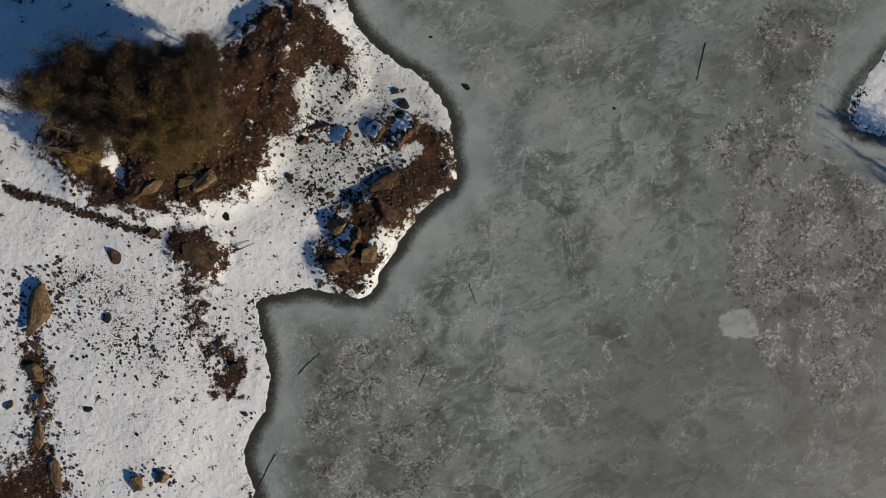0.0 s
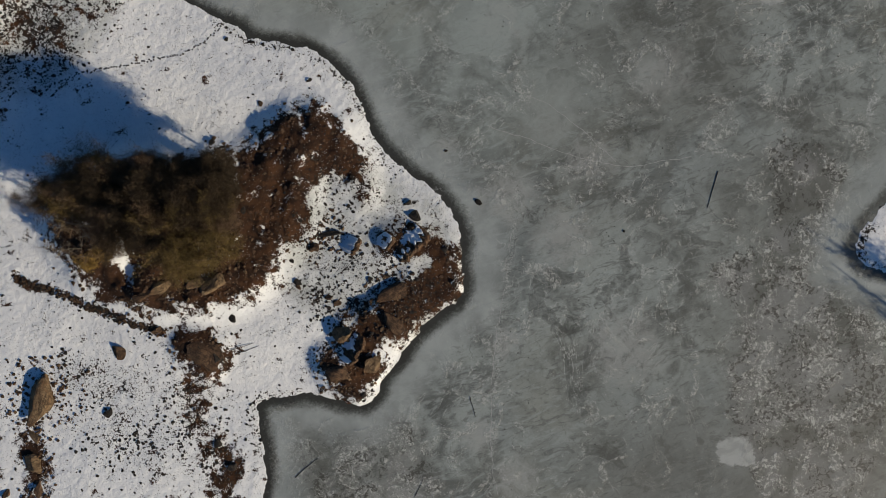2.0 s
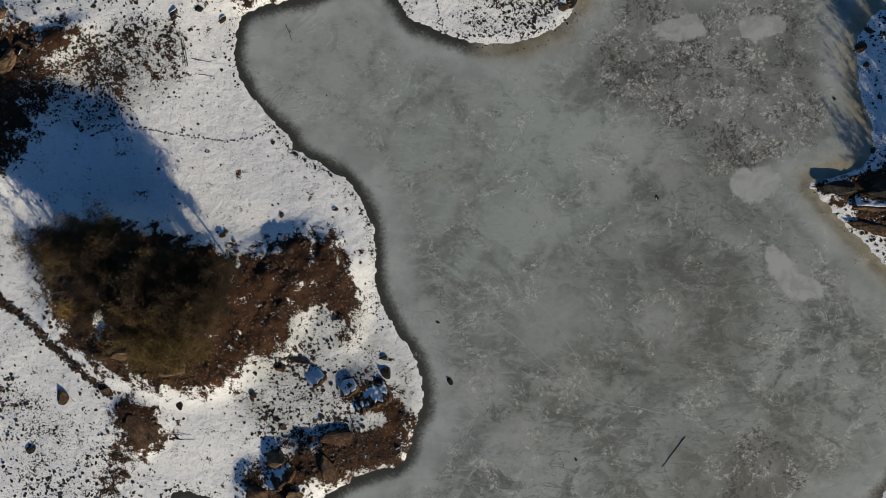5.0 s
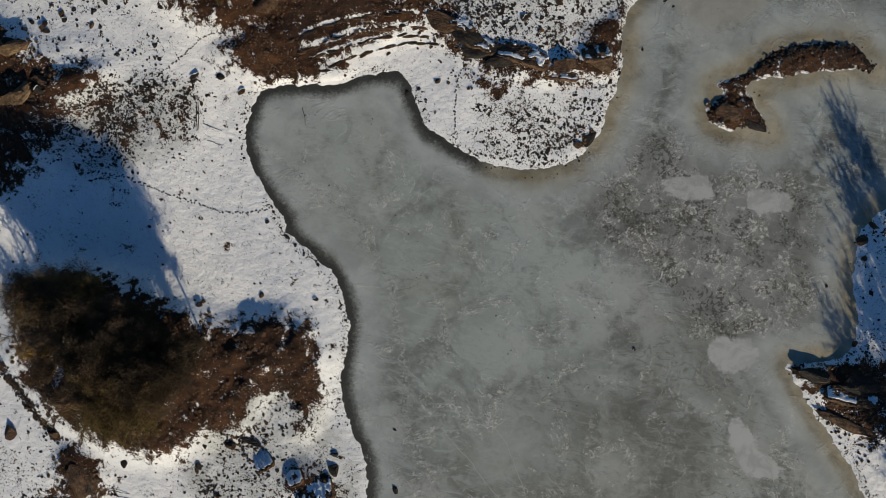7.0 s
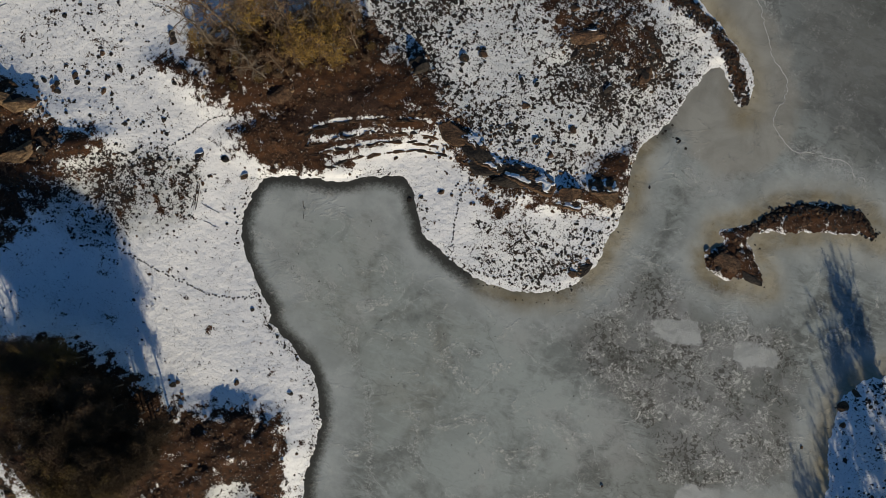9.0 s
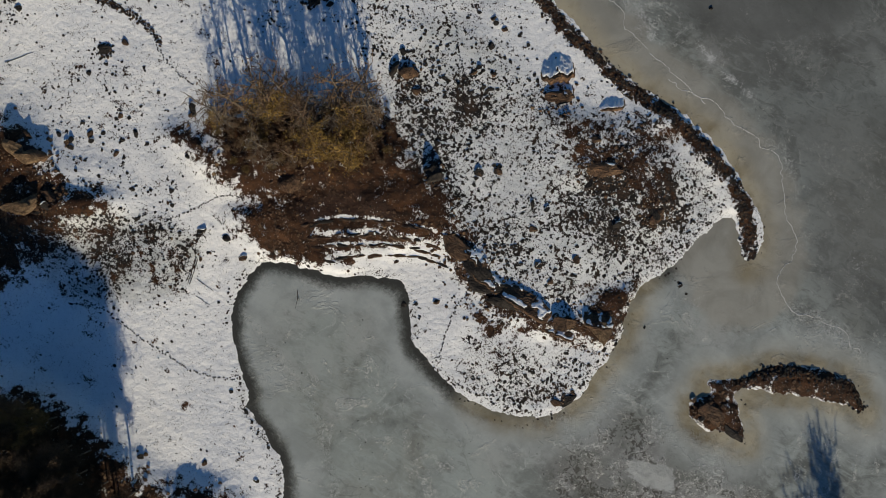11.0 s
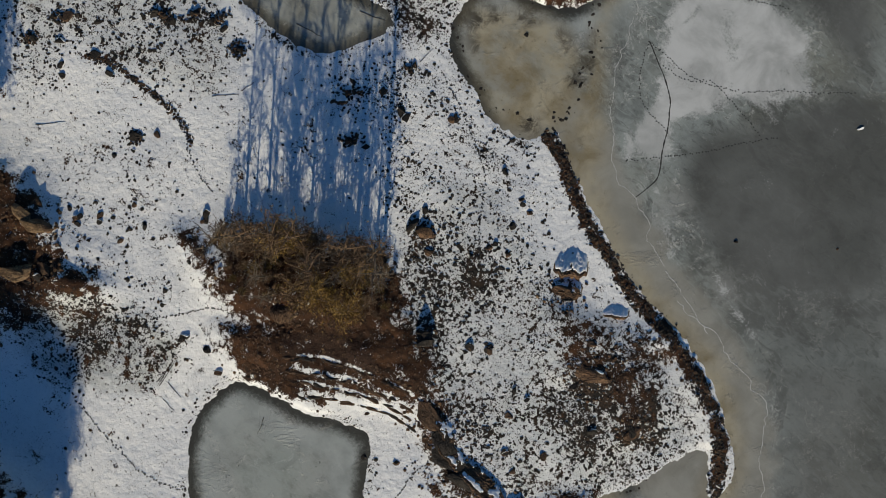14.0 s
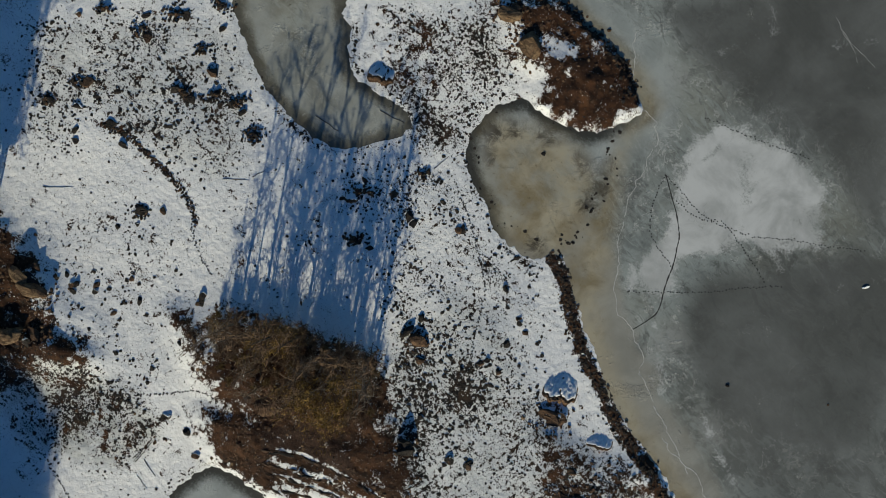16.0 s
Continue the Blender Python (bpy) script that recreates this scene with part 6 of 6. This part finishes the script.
plant(copse_kinds[2:3], [(x, y, 1.05 if x > -32 else 0.6) for x, y in GOLDEN_TREES], "golden trees of the copse", 14)
plant(copse_kinds[:2], [(-41.2, 31.4, 0.85), (-43.4, 33.4, 0.9), (-45.6, 33.8, 0.85), (-40.4, 28.6, 0.7), (-46.6, 31.0, 0.75), (-44.8, 28.8, 0.6)], "slender trees by the grove", 15)
golden = tree(133, 4.2, 1.9, UMBER, GOLD, "small golden brown bush on snow", 1800, 0.1)
golden.name, golden["category"] = "bush", "bush"
plant([golden], [(x, y, 0.78) for x, y in GOLDEN_BUSHES], "golden bushes", 13)

# ---- fallen wood ----
for i, (x, y, x2, y2) in enumerate(LOGS):
    r = np.random.default_rng(300 + i)
    p = np.array([x, y, max(0.0, float(ground_z(np.array(x), np.array(y))))])
    q = np.array([x2, y2, max(0.0, float(ground_z(np.array(x2), np.array(y2))))])
    thick = min(0.065, 0.009 * np.linalg.norm(q - p) + 0.025)
    knots = [p + (q - p) * t + np.array([*r.normal(0, 0.05, 2), 0.4 * thick]) for t in np.linspace(0, 1, 6)]
    log = base_at("fallen_log", x, y, p[2])
    here = np.array([x, y, p[2]])
    part("stem", raw_mesh("stem", *gather([tube(knots[k] - here, knots[k + 1] - here, thick * (1 - 0.12 * k), thick * (0.88 - 0.12 * k), 7) for k in range(5)]), True), DEADWOOD, log)
    for _ in range(2):
        a = knots[int(r.integers(1, 5))] - here
        part("branch_stub", raw_mesh("branch_stub", *tube(a, a + r.normal(0, 0.16, 3) * np.array([1, 1, 0.4]) + np.array([0, 0, 0.1]), 0.03, 0.012, 4)), DEADWOOD, log)
    tagged(log, "dark bare log lying on ice" if float(LAND(x, y)) < 0 else "dark bare log lying in snow", "log", "fallen logs")

# ---- tracks, cracks and ridges ----


def flat_discs(points, size, seed, up=0.012):
    """Small uneven prints, one to a place."""
    r = np.random.default_rng(seed)
    a = np.arange(7) * 2 * math.pi / 7
    vs, fs = [], []
    for k, (x, y, z) in enumerate(points):
        s = size * r.uniform(0.75, 1.2, 7)
        ring = np.stack([x + np.cos(a) * s, y + np.sin(a) * s, np.full(7, z + up)], 1)
        vs.append(np.vstack([ring, [[x, y, z + up * 0.5]]]))
        fs.append(np.array([(i, (i + 1) % 7, 7) for i in range(7)]) + 8 * k)
    return np.vstack(vs), np.vstack(fs)


def trail(line, gap, size, material, label, seed, wander=0.08):
    r = np.random.default_rng(seed)
    c = smooth(line, 8, False)
    run = np.concatenate([[0], np.cumsum(np.linalg.norm(np.diff(c, axis=0), axis=1))])
    s = np.arange(0, run[-1], gap) + r.normal(0, gap * 0.08, len(np.arange(0, run[-1], gap)))
    x = np.interp(s, run, c[:, 0]) + r.normal(0, wander, len(s))
    y = np.interp(s, run, c[:, 1]) + r.normal(0, wander, len(s))
    z = np.maximum(ground_z(x, y), 0)
    mesh = raw_mesh("trail", *flat_discs(np.stack([x, y, z], 1), size, seed, 0.03 if material is TRODDEN else 0.012))
    mesh.materials.append(material)
    return tagged(new("trail_of_prints", mesh), label, "tracks", kind="stuff")


for i, line in enumerate((TRACK_A, TRACK_B, TRACK_C, TRACK_D, TRACK_E)):
    trail(line, 0.5, 0.13, PRINT, "dark dotted animal trail across snowy ice", 500 + i)
for i, line in enumerate((TRACK_SNOW_A, TRACK_SNOW_B, TRACK_SNOW_C, TRACK_SNOW_D, TRACK_SNOW_E)):
    trail(line, 0.40, 0.15, TRODDEN, "dark trail of prints through snow", 520 + i, 0.10)


def seam(name, line, wide, high, material, label, seed, jag=0.35, gaps=0.0):
    """A jagged line on the ice: a crack, or a low ridge of broken frost."""
    r = np.random.default_rng(seed)
    c = smooth(line, 14, False)
    run = np.concatenate([[0], np.cumsum(np.linalg.norm(np.diff(c, axis=0), axis=1))])
    t = np.arange(0, run[-1], 0.3)
    c = np.stack([np.interp(t, run, c[:, 0]), np.interp(t, run, c[:, 1])], 1)
    n = len(c)
    d = np.gradient(c, axis=0)
    d /= np.linalg.norm(d, axis=1)[:, None] + 1e-9
    side = np.stack([-d[:, 1], d[:, 0]], 1)
    c = c + side * (jag * waves(t, t * 0.0 + seed, 0.28, 5))[:, None] * 2 + d * (jag * waves(t, t * 0.0 + seed + 40, 0.3, 2))[:, None] * 1.5
    d = np.gradient(c, axis=0)
    d /= np.linalg.norm(d, axis=1)[:, None] + 1e-9
    side = np.stack([-d[:, 1], d[:, 0]], 1)
    w = wide * r.uniform(0.35, 1.3, n)
    v = np.stack([np.column_stack([c + side * (w * k)[:, None], np.full(n, z)]) for k, z in ((-1, 0.004), (0, 0.006 + high), (1, 0.004))], 1).reshape(-1, 3)
    f = np.array([(3 * i + j, 3 * i + j + 1, 3 * i + j + 4, 3 * i + j + 3) for i in range(n - 1) if waves(t[i:i + 1], t[:1] + 7.0 * seed, 0.4, 2)[0] > 2 * gaps - 1 for j in (0, 1)])
    mesh = raw_mesh(name, v, f)
    mesh.materials.append(material)
    return tagged(new(name, mesh), label, "ice crack", kind="structure")


seam("ice_crack", CRACK_MAIN, 0.11, 0.0, PRINT, "dark jagged crack in snowy ice", 1, 0.14)
for i, line in enumerate((CRACK_ARC, CRACK_LONG, CRACK_WEST, CRACK_FAR, CRACK_FAR_SIDE)):
    seam("ice_crack", line, 0.05, 0.0, FRAZIL, "thin pale crack in grey ice", 3 + i, 0.3, 0.25)
for i, line in enumerate((RIDGE_NORTH, RIDGE_SOUTH)):
    seam("ice_ridge", line, 0.06, 0.02, RIME, "pale low ridge of broken frost", 8 + i, 0.9, 0.28)
